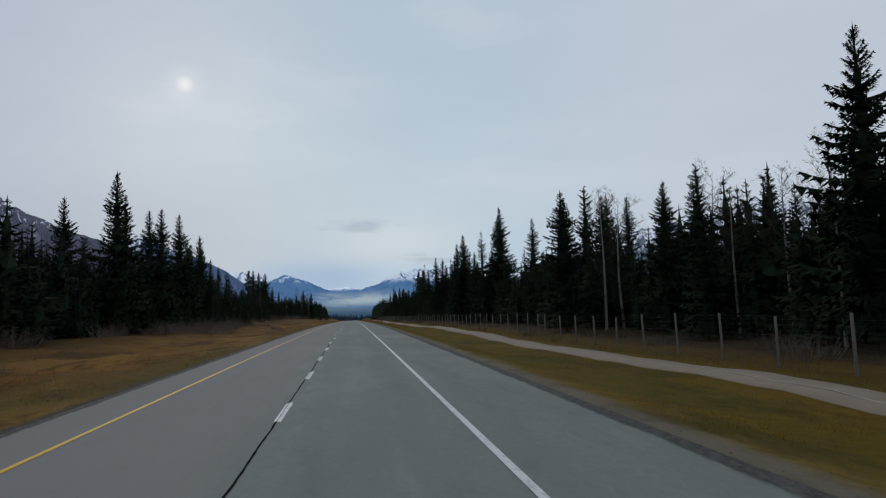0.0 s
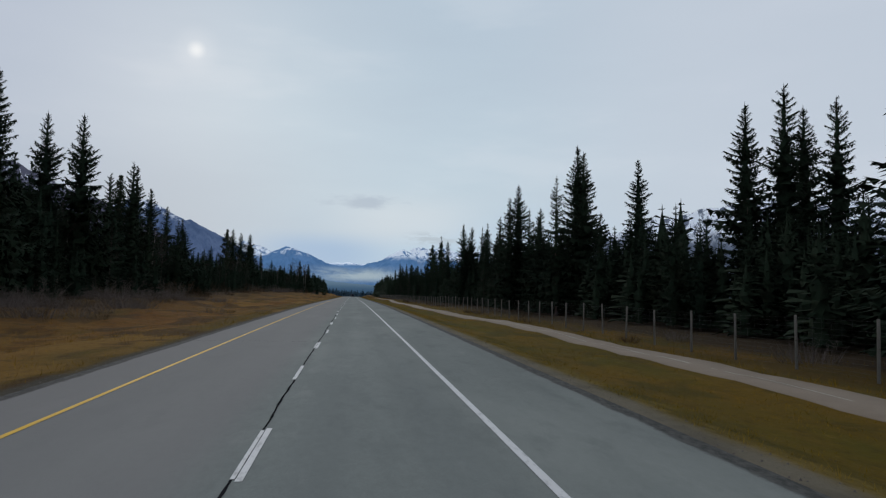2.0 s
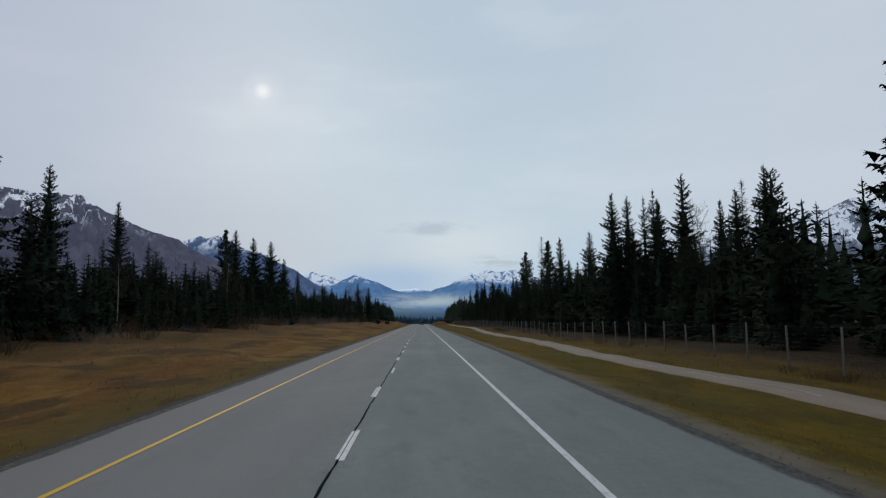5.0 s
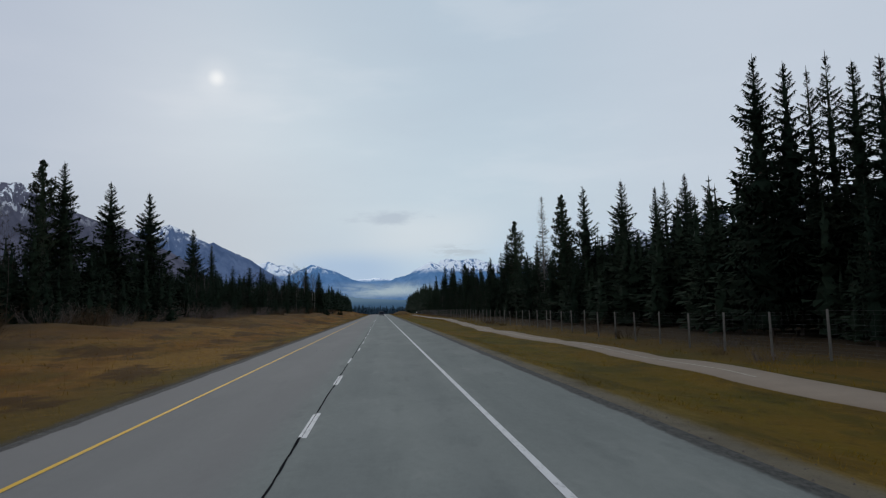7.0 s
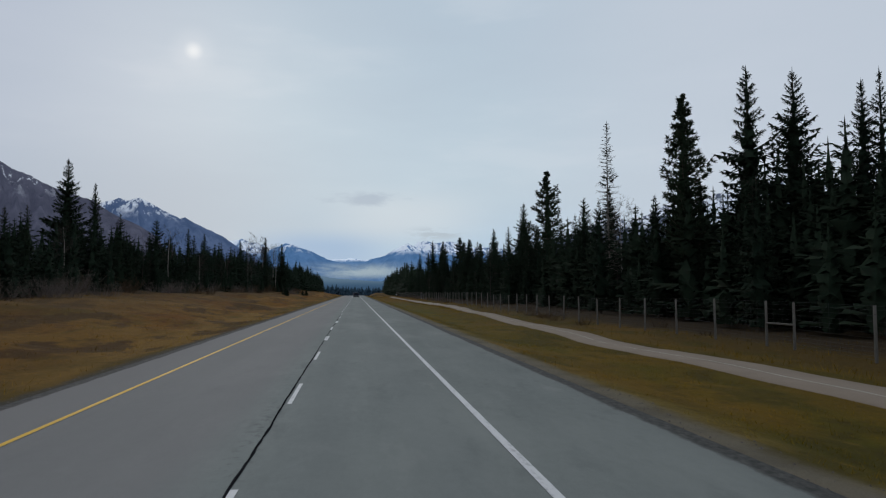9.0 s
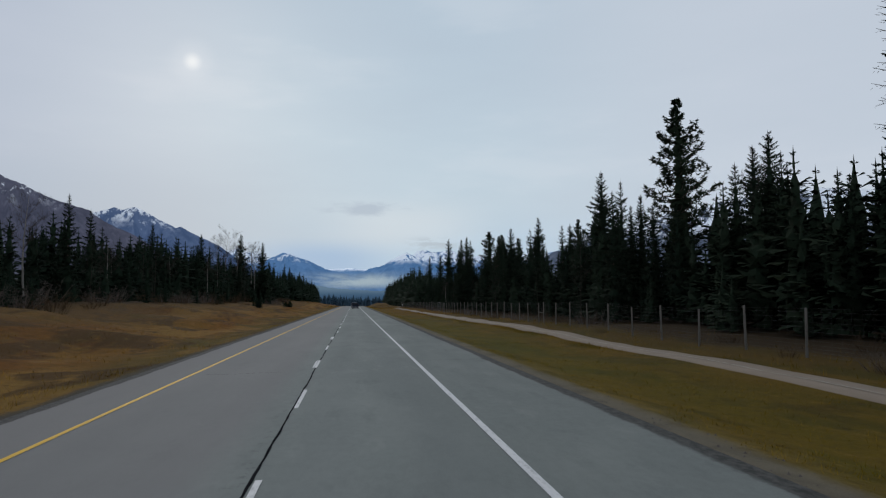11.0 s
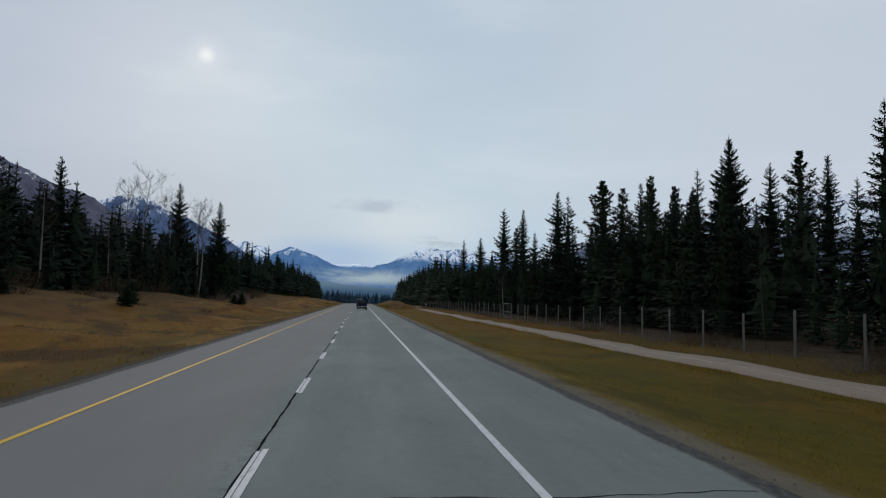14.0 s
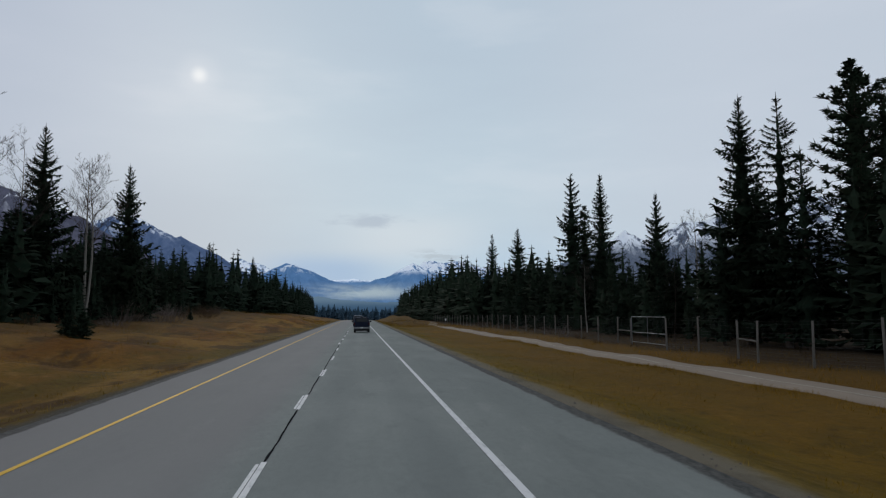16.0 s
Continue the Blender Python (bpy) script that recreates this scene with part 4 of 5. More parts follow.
# kind, x, y, height of the top, width
RIGHT_NEAR = [("c", 28.0, 32.9, 17.4, 1.0), ("x", 29.0, 37.0, 13.0, 0.8), ("x", 31.0, 44.5, 12.2, 1.0), ("x", 30.5, 50.5, 11.6, 1.0), ("w", 52.6, 91.8, 22.0, 0.9), ("d", 41.6, 104.9, 20.2, 0.95), ("d", 28.0, 51.0, 13.4, 1.0), ("a", 30.4, 61.9, 14.1, 1.0), ("a", 24.8, 76.8, 15.9, 1.25), ("x", 29.3, 76.0, 16.2, 0.95), ("w", 32.0, 77.4, 15.6, 1.0),
              ("b", 37.5, 87.3, 16.9, 1.0), ("a", 35.9, 109.7, 20.7, 0.95), ("d", 39.4, 109.0, 22.5, 1.0), ("a", 43.5, 112.0, 21.5, 1.0), ("b", 38.7, 140.1, 21.4, 1.1), ("a", 32.2, 144.0, 23.0, 0.95), ("e", 28.4, 144.5, 19.4, 1.0)]
RIGHT_FIRST = [("a", 34.8, 154.2, 26.3, 0.95), ("d", 28.0, 151.5, 15.5, 1.0), ("a", 27.6, 163.6, 21.1, 1.0), ("b", 25.9, 162.9, 18.7, 1.0), ("e", 28.0, 158.0, 16.2, 1.0), ("d", 32.8, 209.0, 11.8, 1.0), ("b", 33.5, 222.8, 18.4, 1.0), ("a", 29.1, 230.4, 21.3, 0.9),
               ("d", 31.3, 230.0, 20.6, 0.9), ("e", 35.85, 231.4, 22.0, 0.9), ("e", 34.5, 231.9, 20.9, 0.85), ("b", 35.0, 227.4, 19.7, 1.1), ("d", 37.8, 224.7, 22.8, 1.0), ("x", 38.3, 221.0, 18.6, 0.9), ("b", 42.0, 222.0, 18.5, 1.0), ("a", 40.0, 213.0, 18.3, 1.0), ("z", 47.0, 225.5, 22.0, 1.0), ("a", 46.0, 217.0, 22.3, 1.0)]
RIGHT_MIDDLE = [("d", 48.0, 275.5, 17.9, 1.0), ("b", 55.0, 279.4, 20.0, 1.0), ("b", 46.2, 290.6, 21.7, 0.9), ("e", 47.6, 290.0, 22.7, 0.9), ("a", 51.0, 289.5, 23.8, 0.9), ("c", 41.5, 293.6, 23.6, 0.9), ("d", 32.9, 287.4, 21.4, 0.9), ("y", 32.2, 285.5, 12.0, 0.9),
                ("q", 31.7, 296.5, 21.4, 0.95), ("z", 35.7, 326.8, 26.6, 0.9), ("p", 35.9, 358.5, 24.9, 0.95), ("b", 31.8, 356.6, 12.5, 1.0), ("b", 34.9, 374.2, 14.8, 0.9), ("e", 34.2, 371.1, 17.9, 1.1), ("y", 35.3, 373.0, 12.5, 0.9), ("b", 37.7, 373.0, 16.3, 1.1), ("a", 53.6, 372.3, 23.3, 1.0), ("d", 38.9, 346.5, 18.3, 1.1), ("x", 42.0, 352.0, 17.5, 1.0)]
RIGHT_LAST = [("c", 40.4, 394.3, 23.7, 0.95), ("q", 44.0, 407.0, 18.2, 0.8), ("b", 47.0, 398.0, 18.5, 1.0), ("c", 31.6, 422.3, 17.2, 0.95), ("a", 35.9, 431.8, 14.0, 1.1), ("a", 42.7, 441.5, 21.9, 0.9), ("p", 53.3, 444.0, 21.6, 0.9), ("b", 57.3, 444.4, 21.5, 1.0), ("d", 53.2, 450.0, 21.3, 1.0),
              ("q", 33.6, 443.0, 17.3, 0.8), ("a", 35.7, 447.5, 17.3, 1.0), ("b", 36.8, 453.3, 18.6, 1.0), ("p", 35.6, 464.3, 20.6, 1.25), ("q", 39.3, 465.9, 19.8, 1.0), ("e", 30.8, 466.2, 18.6, 1.25)]
RIGHT_GAP = [("q", 40.0, 450.0, 17.5, 0.95), ("a", 43.5, 452.0, 16.5, 1.0), ("b", 38.0, 446.5, 16.0, 1.1), ("q", 46.5, 458.0, 18.5, 0.9), ("a", 41.5, 456.0, 15.0, 1.1)]
RIGHT_END = [("a", 30.6, 470.9, 20.0, 1.0), ("c", 31.7, 489.3, 15.3, 0.8), ("a", 41.5, 486.2, 17.0, 1.0), ("x", 40.0, 497.0, 15.0, 1.0), ("d", 32.6, 521.1, 24.0, 1.0), ("b", 36.9, 520.0, 23.8, 1.0), ("q", 37.7, 530.0, 20.2, 1.0), ("a", 36.3, 572.7, 22.0, 1.0), ("b", 33.6, 589.3, 22.5, 1.0)]
LEFT_FIRST = [("a", -29.6, 91.5, 21.9, 1.0), ("c", -38.0, 96.5, 19.6, 0.9), ("a", -28.8, 109.1, 19.8, 0.9), ("b", -31.2, 121.0, 13.2, 1.0), ("b", -33.6, 107.6, 21.8, 0.9), ("c", -33.0, 137.7, 23.4, 0.85), ("e", -31.1, 138.3, 12.5, 1.0), ("d", -33.6, 159.0, 21.5, 0.9), ("c", -41.4, 147.7, 25.9, 0.85), ("d", -35.1, 153.9, 18.8, 1.0),
              ("b", -35.2, 166.3, 22.1, 0.95), ("q", -36.2, 161.4, 19.5, 0.9), ("b", -39.0, 170.0, 21.3, 0.9), ("a", -39.7, 190.0, 22.0, 1.0), ("d", -39.9, 202.5, 20.0, 1.0), ("b", -41.5, 223.0, 19.6, 1.0), ("p", -37.6, 261.0, 20.6, 0.9), ("a", -36.4, 263.6, 21.1, 1.0)]
LEFT_LAST = [("c", -36.1, 276.6, 21.2, 1.05), ("c", -35.1, 289.1, 21.9, 1.05), ("c", -42.4, 341.0, 22.7, 0.9), ("b", -37.8, 339.0, 18.6, 0.9), ("d", -35.3, 451.0, 18.4, 1.0), ("b", -46.3, 451.4, 20.9, 1.0), ("e", -41.8, 454.3, 18.3, 1.0), ("w", -35.2, 484.3, 23.4, 1.0), ("x", -37.5, 481.0, 21.6, 1.0),
             ("c", -33.8, 497.4, 23.4, 0.85), ("w", -34.5, 494.0, 21.0, 0.8), ("x", -31.5, 503.5, 22.0, 0.9), ("w", -30.8, 502.0, 20.6, 0.8), ("c", -29.1, 510.4, 21.9, 0.85), ("d", -37.6, 598.1, 20.9, 1.0), ("b", -31.4, 629.0, 19.8, 1.0)]
for row in RIGHT_NEAR + RIGHT_FIRST + RIGHT_MIDDLE + RIGHT_LAST + RIGHT_GAP + RIGHT_END + LEFT_FIRST + LEFT_LAST:
    plant(*row)


def edge_row(side, y0, y1, step, lo, hi, seed):
    """The row of smaller trees that closes the edge of the wood."""
    rng = random.Random(seed)
    y = y0
    while y < y1:
        x = side * (rng.uniform(28.0, 37.0) if side > 0 else rng.uniform(30.0, 38.0))
        kind = rng.choice("ffgggh" if rng.random() < (0.965 if side > 0 else 0.88) else "wx")
        top = rng.uniform(lo, hi)
        if side > 0 and 464 < y < 535:
            top *= 0.72
        if side < 0 and 200 < y < 348:
            top = min(top, 12.2 if y < 255 else 13.4)
        if side > 0 and 84 < y < 122:
            top = min(top, 9.5)
        plant(kind, x, y, top, rng.uniform(0.9, 1.2))
        y += step * rng.uniform(0.5, 1.5)


def young_aspens():
    """Slim bare stems before the dark edge of the wood."""
    rng = random.Random(64)
    for _ in range(50):
        plant("y", rng.uniform(-33.0, -27.5), rng.uniform(55, 560), rng.uniform(7.0, 12.5), rng.uniform(0.8, 1.1))
    for _ in range(9):
        plant("y", rng.uniform(24.5, 29.5), rng.uniform(25, 540), rng.uniform(6.5, 11.0), rng.uniform(0.8, 1.1))


young_aspens()
edge_row(1, 4, 560, 6.0, 9.5, 15.0, 41)
edge_row(-1, 30, 560, 6.4, 9.5, 14.5, 42)
for ob in list(TREES.values()):
    for o in (*ob.children_recursive, ob):
        bpy.data.objects.remove(o)


def build_forest():
    """The wood behind, past counting: simpler spruces in one mesh."""
    rng = random.Random(77)
    near = [spruce_arrays(60 + k, radius=r, levels=16, arms=6, twigs=3, hang=1, core=0.42, rings=13, ragged=0.26, sides=5) for k, r in enumerate((3.6, 4.4, 3.0, 4.0))]
    kinds = [spruce_arrays(70 + k, radius=r, levels=14, arms=6, twigs=1, hang=1, core=0.46, rings=9, ragged=0.26, sides=5) for k, r in enumerate((3.4, 4.1, 2.9, 3.7))]
    deep = [spruce_arrays(80 + k, radius=r, levels=12, arms=5, twigs=1, hang=0, core=0.52, rings=7, ragged=0.26, sides=5) for k, r in enumerate((3.4, 4.1, 2.9, 3.7))]
    at = lambda y: near if y < 520 else kinds
    for side in (1, -1):
        out, ups, spots = [], [], []
        edge = 31.0 if side > 0 else 33.0
        lift = 0.0 if side > 0 else 0.6
        for _ in range(330 if side > 0 else 460):
            y = rng.uniform(0, 570)
            spots.append((side * (edge + rng.uniform(0, 9)), y, rng.uniform(8.5, 13.5) + lift, at(y)))
        for _ in range(160 if side > 0 else 230):
            y = rng.uniform(0, 570)
            spots.append((side * (edge - 2.5 + rng.random() * 4), y, rng.uniform(3.5, 8.5), kinds))
        for _ in range(105 if side < 0 else 0):
            spots.append((-32.5 - rng.random() * 10, rng.uniform(415, 600), rng.uniform(11.5, 16.0), kinds))
        for _ in range(230):
            spots.append((side * (edge + 5 + rng.random() ** 1.5 * 50), rng.uniform(-10, 600), rng.uniform(10.0, 15.0) + lift, deep))
        for _ in range(110 if side < 0 else 0):
            spots.append((side * (edge + 3 + rng.random() * 14), rng.uniform(250, 580), rng.uniform(11.0, 14.8), kinds))
        for _ in range(16 if side > 0 else 0):
            spots.append((edge + 5 + rng.random() * 20, rng.uniform(255, 325), rng.uniform(13.5, 17.0), near))
        for _ in range(50 if side > 0 else 0):
            spots.append((edge + 2 + rng.random() * 26, rng.uniform(228, 335), rng.uniform(12.5, 16.0), near))
        for _ in range(44 if side < 0 else 0):
            spots.append((-30.0 - rng.random() * 13, rng.uniform(60, 175), rng.uniform(10.5, 15.0), near))
        for _ in range(30 if side > 0 else 0):
            spots.append((31.0 + rng.random() * 14, rng.uniform(62, 150), rng.uniform(8.5, 12.0), near))
        for _ in range(40 if side < 0 else 0):
            spots.append((-26.5 - rng.random() * 4.5, rng.uniform(200, 545), rng.uniform(4.0, 8.5), kinds))
        for _ in range(70 if side < 0 else 0):
            spots.append((-27.2 - rng.random() * 5, rng.uniform(175, 350), rng.uniform(4.0, 9.0), near))
        for _ in range(34 if side < 0 else 0):
            spots.append((-26.0 - rng.random() * 5, rng.uniform(40, 165), rng.uniform(3.5, 9.0), near))
        for _ in range(190):
            spots.append((side * (edge - 3 + rng.random() ** 1.5 * 7), 560 + rng.random() ** 0.8 * 330, rng.uniform(10.0, 20.5), deep))
        for _ in range(330):
            spots.append((side * (edge + 3 + rng.random() ** 1.5 * 36), 560 + rng.random() ** 0.8 * 390, rng.uniform(10.0, 19.5), deep))
        for x, y, top, some in spots:
            t = some[rng.randrange(4)]
            if side > 0 and 464 < y < 535:
                top = min(top, rng.uniform(7.5, 11.0))
            if side < 0 and 200 < y < 348:
                top = min(top, rng.uniform(9.5, 12.2 if y < 255 else 13.4))
            if side > 0 and 84 < y < 122:
                top = min(top, rng.uniform(7.0, 10.0))
            base = float(ground_z(x, y))
            s = (top + float(rise(y)) - base) / 18.0
            w = s * rng.uniform(0.95, 1.4)
            a = rng.uniform(0, 6.28)
            q = t.reshape(-1, 3)
            ca, sa = math.cos(a) * w, math.sin(a) * w
            p = np.stack([q[:, 0] * ca - q[:, 1] * sa + x, q[:, 0] * sa + q[:, 1] * ca + y, q[:, 2] * s + base], -1)
            p = p.reshape(-1, 3, 3)
            out.append(p)
            ups.append(leaf_normals(p - np.array((x, y, 0.0)), 5000 + int(y)))
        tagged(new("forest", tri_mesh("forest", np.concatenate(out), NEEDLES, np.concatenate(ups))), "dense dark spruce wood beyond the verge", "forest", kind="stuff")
    # wooded valley floor far ahead, distance haze painted into its needle colour
    far = [spruce_arrays(90 + k, radius=r, levels=6, arms=4, twigs=1, hang=0, core=0.6, rings=4, sides=5) for k, r in enumerate((3.0, 3.6, 2.6, 3.3))]
    out = []
    for _ in range(760):
        y = rng.uniform(1000, 1450)
        x = rng.uniform(-0.17, 0.17) * y
        t = far[rng.randrange(4)] * np.array((1.7, 1.7, 0.82)) * rng.uniform(0.8, 1.15)
        out.append(t + np.array((x, y, float(ground_z(x, y)) - 1.0)))
    tagged(new("far_woods", tri_mesh("far_woods", np.concatenate(out), HAZED_NEEDLES)), "dark woods on the valley floor far ahead", "forest", kind="stuff")


build_ground()
build_road()
build_path()
build_mountains()
build_forest()


# ---- fence ----
def post_mesh(seed, h):
    rng = random.Random(seed)
    lean = (rng.uniform(-0.05, 0.05), rng.uniform(-0.05, 0.05))
    v, f = tube([(0, 0, -0.3), (lean[0] * 0.5, lean[1] * 0.5, h * 0.5), (lean[0], lean[1], h - 0.02), (lean[0], lean[1], h)], [0.072, 0.068, 0.062, 0.045], 8)
    return smooth(mesh_of("post", v, f, [POST]))


def build_fence():
    fence = thing("wildlife_fence", "tall wire wildlife fence on weathered wooden posts", "fence")
    shapes = [post_mesh(k, 2.4) for k in range(6)]
    rng = random.Random(5)
    braces = [68.7, 266.05, 364.25, 457.55]
    gate_y = (469.2, 476.7)
    spans = ((-15.2, 24.1, 8), (24.1, 62.3, 8), (62.3, 67.5, 1), (69.9, 123.3, 11), (123.3, 161.9, 8), (161.9, 211.6, 10), (211.6, 246.1, 7), (246.1, 259.7, 3), (259.7, 264.9, 1), (267.2, 302.0, 7), (302.0, 353.3, 10), (353.3, 363.1, 2),
             (365.4, 394.3, 6), (394.3, 446.8, 11), (446.8, 456.4, 2), (458.7, 469.2, 2), (476.7, 480.2, 1), (480.2, 505.3, 5), (505.3, 640.0, 27))
    ys = sorted({round(y0 + (y1 - y0) * k / n, 2) for y0, y1, n in spans for k in range(n + 1)})
    at = []
    for q in ys:
        x = float(fence_x(q)) + rng.uniform(-0.06, 0.06)
        z = float(ground_z(x, q))
        o = part("post", rng.choice(shapes), None, fence)
        o.matrix_basis = Matrix.Translation((x, q, z - 0.02)) @ Matrix.Rotation(rng.uniform(0, 6), 4, "Z") @ Matrix.Diagonal((1, 1, rng.uniform(0.95, 1.03), 1))
        at.append((x, q, z))
    for b in braces + [(gate_y[1] + 480.2) / 2]:
        a, c = [p for p in at if -2.0 < p[1] - b < -0.5][0], [p for p in at if 0.5 < p[1] - b < 2.0][0]
        h = 1.2
        v, f = tube([(a[0], a[1] - 0.02, a[2] + h), (c[0], c[1] + 0.02, c[2] + h)], [0.055, 0.05], 7)
        part("brace_rail", mesh_of("brace_rail", v, f, [POST]), None, fence)
    pieces = []
    near = [p for p in at if p[1] < 560]
    for h in (0.15, 0.3, 0.46, 0.63, 0.82, 1.02, 1.23, 1.45, 1.68, 1.92, 2.16, 2.32):
        for p, q in zip(near, near[1:]):
            if abs(p[1] - gate_y[0]) < 0.1:
                continue
            pieces.append(tube([(p[0] - 0.08, p[1], p[2] + h), (q[0] - 0.08, q[1], q[2] + h)], [0.004, 0.004], 3))
    for p, q in zip(near, near[1:]):
        n = int((q[1] - p[1]) / 0.6)
        if abs(p[1] - gate_y[0]) < 0.1:
            continue
        for k in range(1, n):
            t = k / n
            x, y, z = (p[i] + (q[i] - p[i]) * t for i in range(3))
            pieces.append(tube([(x - 0.08, y, z + 0.12), (x - 0.08, y, z + 2.33)], [0.003, 0.003], 3))
    v, f = merge(pieces)
    tagged(part("wire_mesh", mesh_of("wire_mesh", v, f, [WIRE]), None, fence, "thin galvanised wire mesh"), kind="stuff")
    # gate with a steel frame
    a, c = [p for p in at if abs(p[1] - gate_y[0]) < 0.1][0], [p for p in at if abs(p[1] - gate_y[1]) < 0.1][0]
    gate = thing("fence_gate", "closed pale steel field gate in the wildlife fence", "gate")
    z = min(a[2], c[2]) + 0.16
    y0, y1 = a[1] + 0.2, c[1] - 0.2
    fx = lambda q: a[0] + (c[0] - a[0]) * (q - a[1]) / (c[1] - a[1])
    steel = plain("gate_steel", (0.15, 0.16, 0.17), 0.5, 0.5)
    for name, p, q in (("rail", (fx(y0), y0, z + 2.3), (fx(y1), y1, z + 2.3)), ("rail", (fx(y0), y0, z + 1.0), (fx(y1), y1, z + 1.0)), ("rail", (fx(y0), y0, z + 0.2), (fx(y1), y1, z + 0.2)),
                       ("stile", (fx(y0), y0, z + 0.2), (fx(y0), y0, z + 2.3)), ("stile", (fx(y1), y1, z + 0.0), (fx(y1), y1, z + 2.3)), ("stile", (fx((y0 + y1) / 2), (y0 + y1) / 2, z + 0.2), (fx((y0 + y1) / 2), (y0 + y1) / 2, z + 2.3))):
        v, f = tube([p, q], [0.024, 0.024], 8)
        part(name, mesh_of(name, v, f, [steel]), None, gate)
    v, f = merge([tube([(fx(y0 + 0.25 * k), y0 + 0.25 * k, z + 0.2), (fx(y0 + 0.25 * k), y0 + 0.25 * k, z + 2.3)], [0.004, 0.004], 3) for k in range(1, 25)])
    tagged(part("wire_mesh", mesh_of("wire_mesh", v, f, [WIRE]), None, gate), kind="stuff")


# ---- grass, shrubs, saplings ----
def build_grass():
    """Fine dry blades over the verges, past counting, lit as the sward is."""
    rng = np.random.RandomState(9)

    def field(name, x, y, lo, hi, label, blades=4, bend=1.2, clump=3.0, gate=-0.1, jitter=0.10):
        keep = (fractal(x, y, clump, 31) + 0.6 * fractal(x, y, 1.1, 32) + rng.rand(len(x)) * 0.5 - 0.25) > gate
        x, y = x[keep], y[keep]
        out, ups = [], []
        for _ in range(blades):
            n = len(x)
            a, h = rng.rand(n) * 6.283, lo + (hi - lo) * rng.rand(n) ** 1.8
            px, py = x + rng.randn(n) * jitter, y + rng.randn(n) * jitter
            z = ground_z(px, py)
            lean = bend * h * (0.3 + rng.rand(n))
            w = 0.007 + 0.035 * h * rng.rand(n)
            ca, sa = np.cos(a), np.sin(a)
            p0 = np.stack([px - sa * w, py + ca * w, z - 0.02], -1)
            p1 = np.stack([px + sa * w, py - ca * w, z - 0.02], -1)
            p2 = np.stack([px + ca * lean, py + sa * lean, z + h], -1)
            out.append(np.stack([p0, p1, p2], 1))
            up = np.stack([rng.randn(n) * 0.25, rng.randn(n) * 0.25, np.ones(n)], -1)
            ups.append(up / np.linalg.norm(up, axis=1)[:, None])
        tagged(new(name, tri_mesh(name, np.concatenate(out), SWARD, np.concatenate(ups))), label, "grass", kind="stuff")

    r = rng.rand
    n = 42000
    field("tawny_grass", -7.65 - 22.0 * r(n) ** 1.25, -5 + 565 * r(n), 0.04, 0.19, "dry tawny grass on the rising bank", 4)
    n = 44000
    y = 565 * r(n)
    field("olive_grass", 6.1 + (path_x(y) - 7.4) * r(n) ** 1.2, y, 0.03, 0.12, "short olive grass between road and path", 4, 1.4)
    n = 11000
    y = 565 * r(n)
    field("rough_grass", path_x(y) + 1.35 + (26.5 - path_x(y)) * r(n) ** 1.3, y, 0.08, 0.36, "rank brown grass and weeds along the fence", 5, 1.0, jitter=0.16)
    n = 4200
    y = 325 + 165 * r(n)
    field("path_weeds", path_x(y) - 1.35 - 1.1 * r(n) ** 1.6, y, 0.06, 0.22, "brown weeds along the edge of the bike path", 5, 0.9, 4.0, 0.0, 0.14)
    n = 9000
    field("hummock_grass", np.where(r(n) < 0.5, 5.8 + 17 * r(n), -8.0 - 20 * r(n)), 560 + 95 * r(n), 0.12, 0.55, "tall dry grass on the hummocks", 5, 1.0, 6.0, -0.1, 0.25)


def build_stones():
    """Loose gravel on both shoulders."""
    rng = np.random.RandomState(21)
    n = 9000
    y = 470 * rng.rand(n)
    x = np.where(rng.rand(n) < 0.72, 5.15 + 0.95 * rng.rand(n) ** 1.3, -7.1 - 0.38 * rng.rand(n))
    s = 0.010 + 0.026 * rng.rand(n) ** 3
    z = ground_z(x, y) + s * 0.2
    ring = [np.stack([x + np.cos(a) * s * (0.7 + 0.6 * rng.rand(n)), y + np.sin(a) * s * (0.7 + 0.6 * rng.rand(n)), z - s * 0.2], -1) for a in (0.3, 1.9, 3.3, 4.9)]
    top = np.stack([x, y, z + s * 0.75], -1)
    tris = np.concatenate([np.stack([ring[k], ring[(k + 1) % 4], top], 1) for k in range(4)])
    tagged(new("shoulder_gravel", tri_mesh("shoulder_gravel", tris, STONES)), "loose grey-brown gravel along the shoulder", "gravel", kind="stuff")


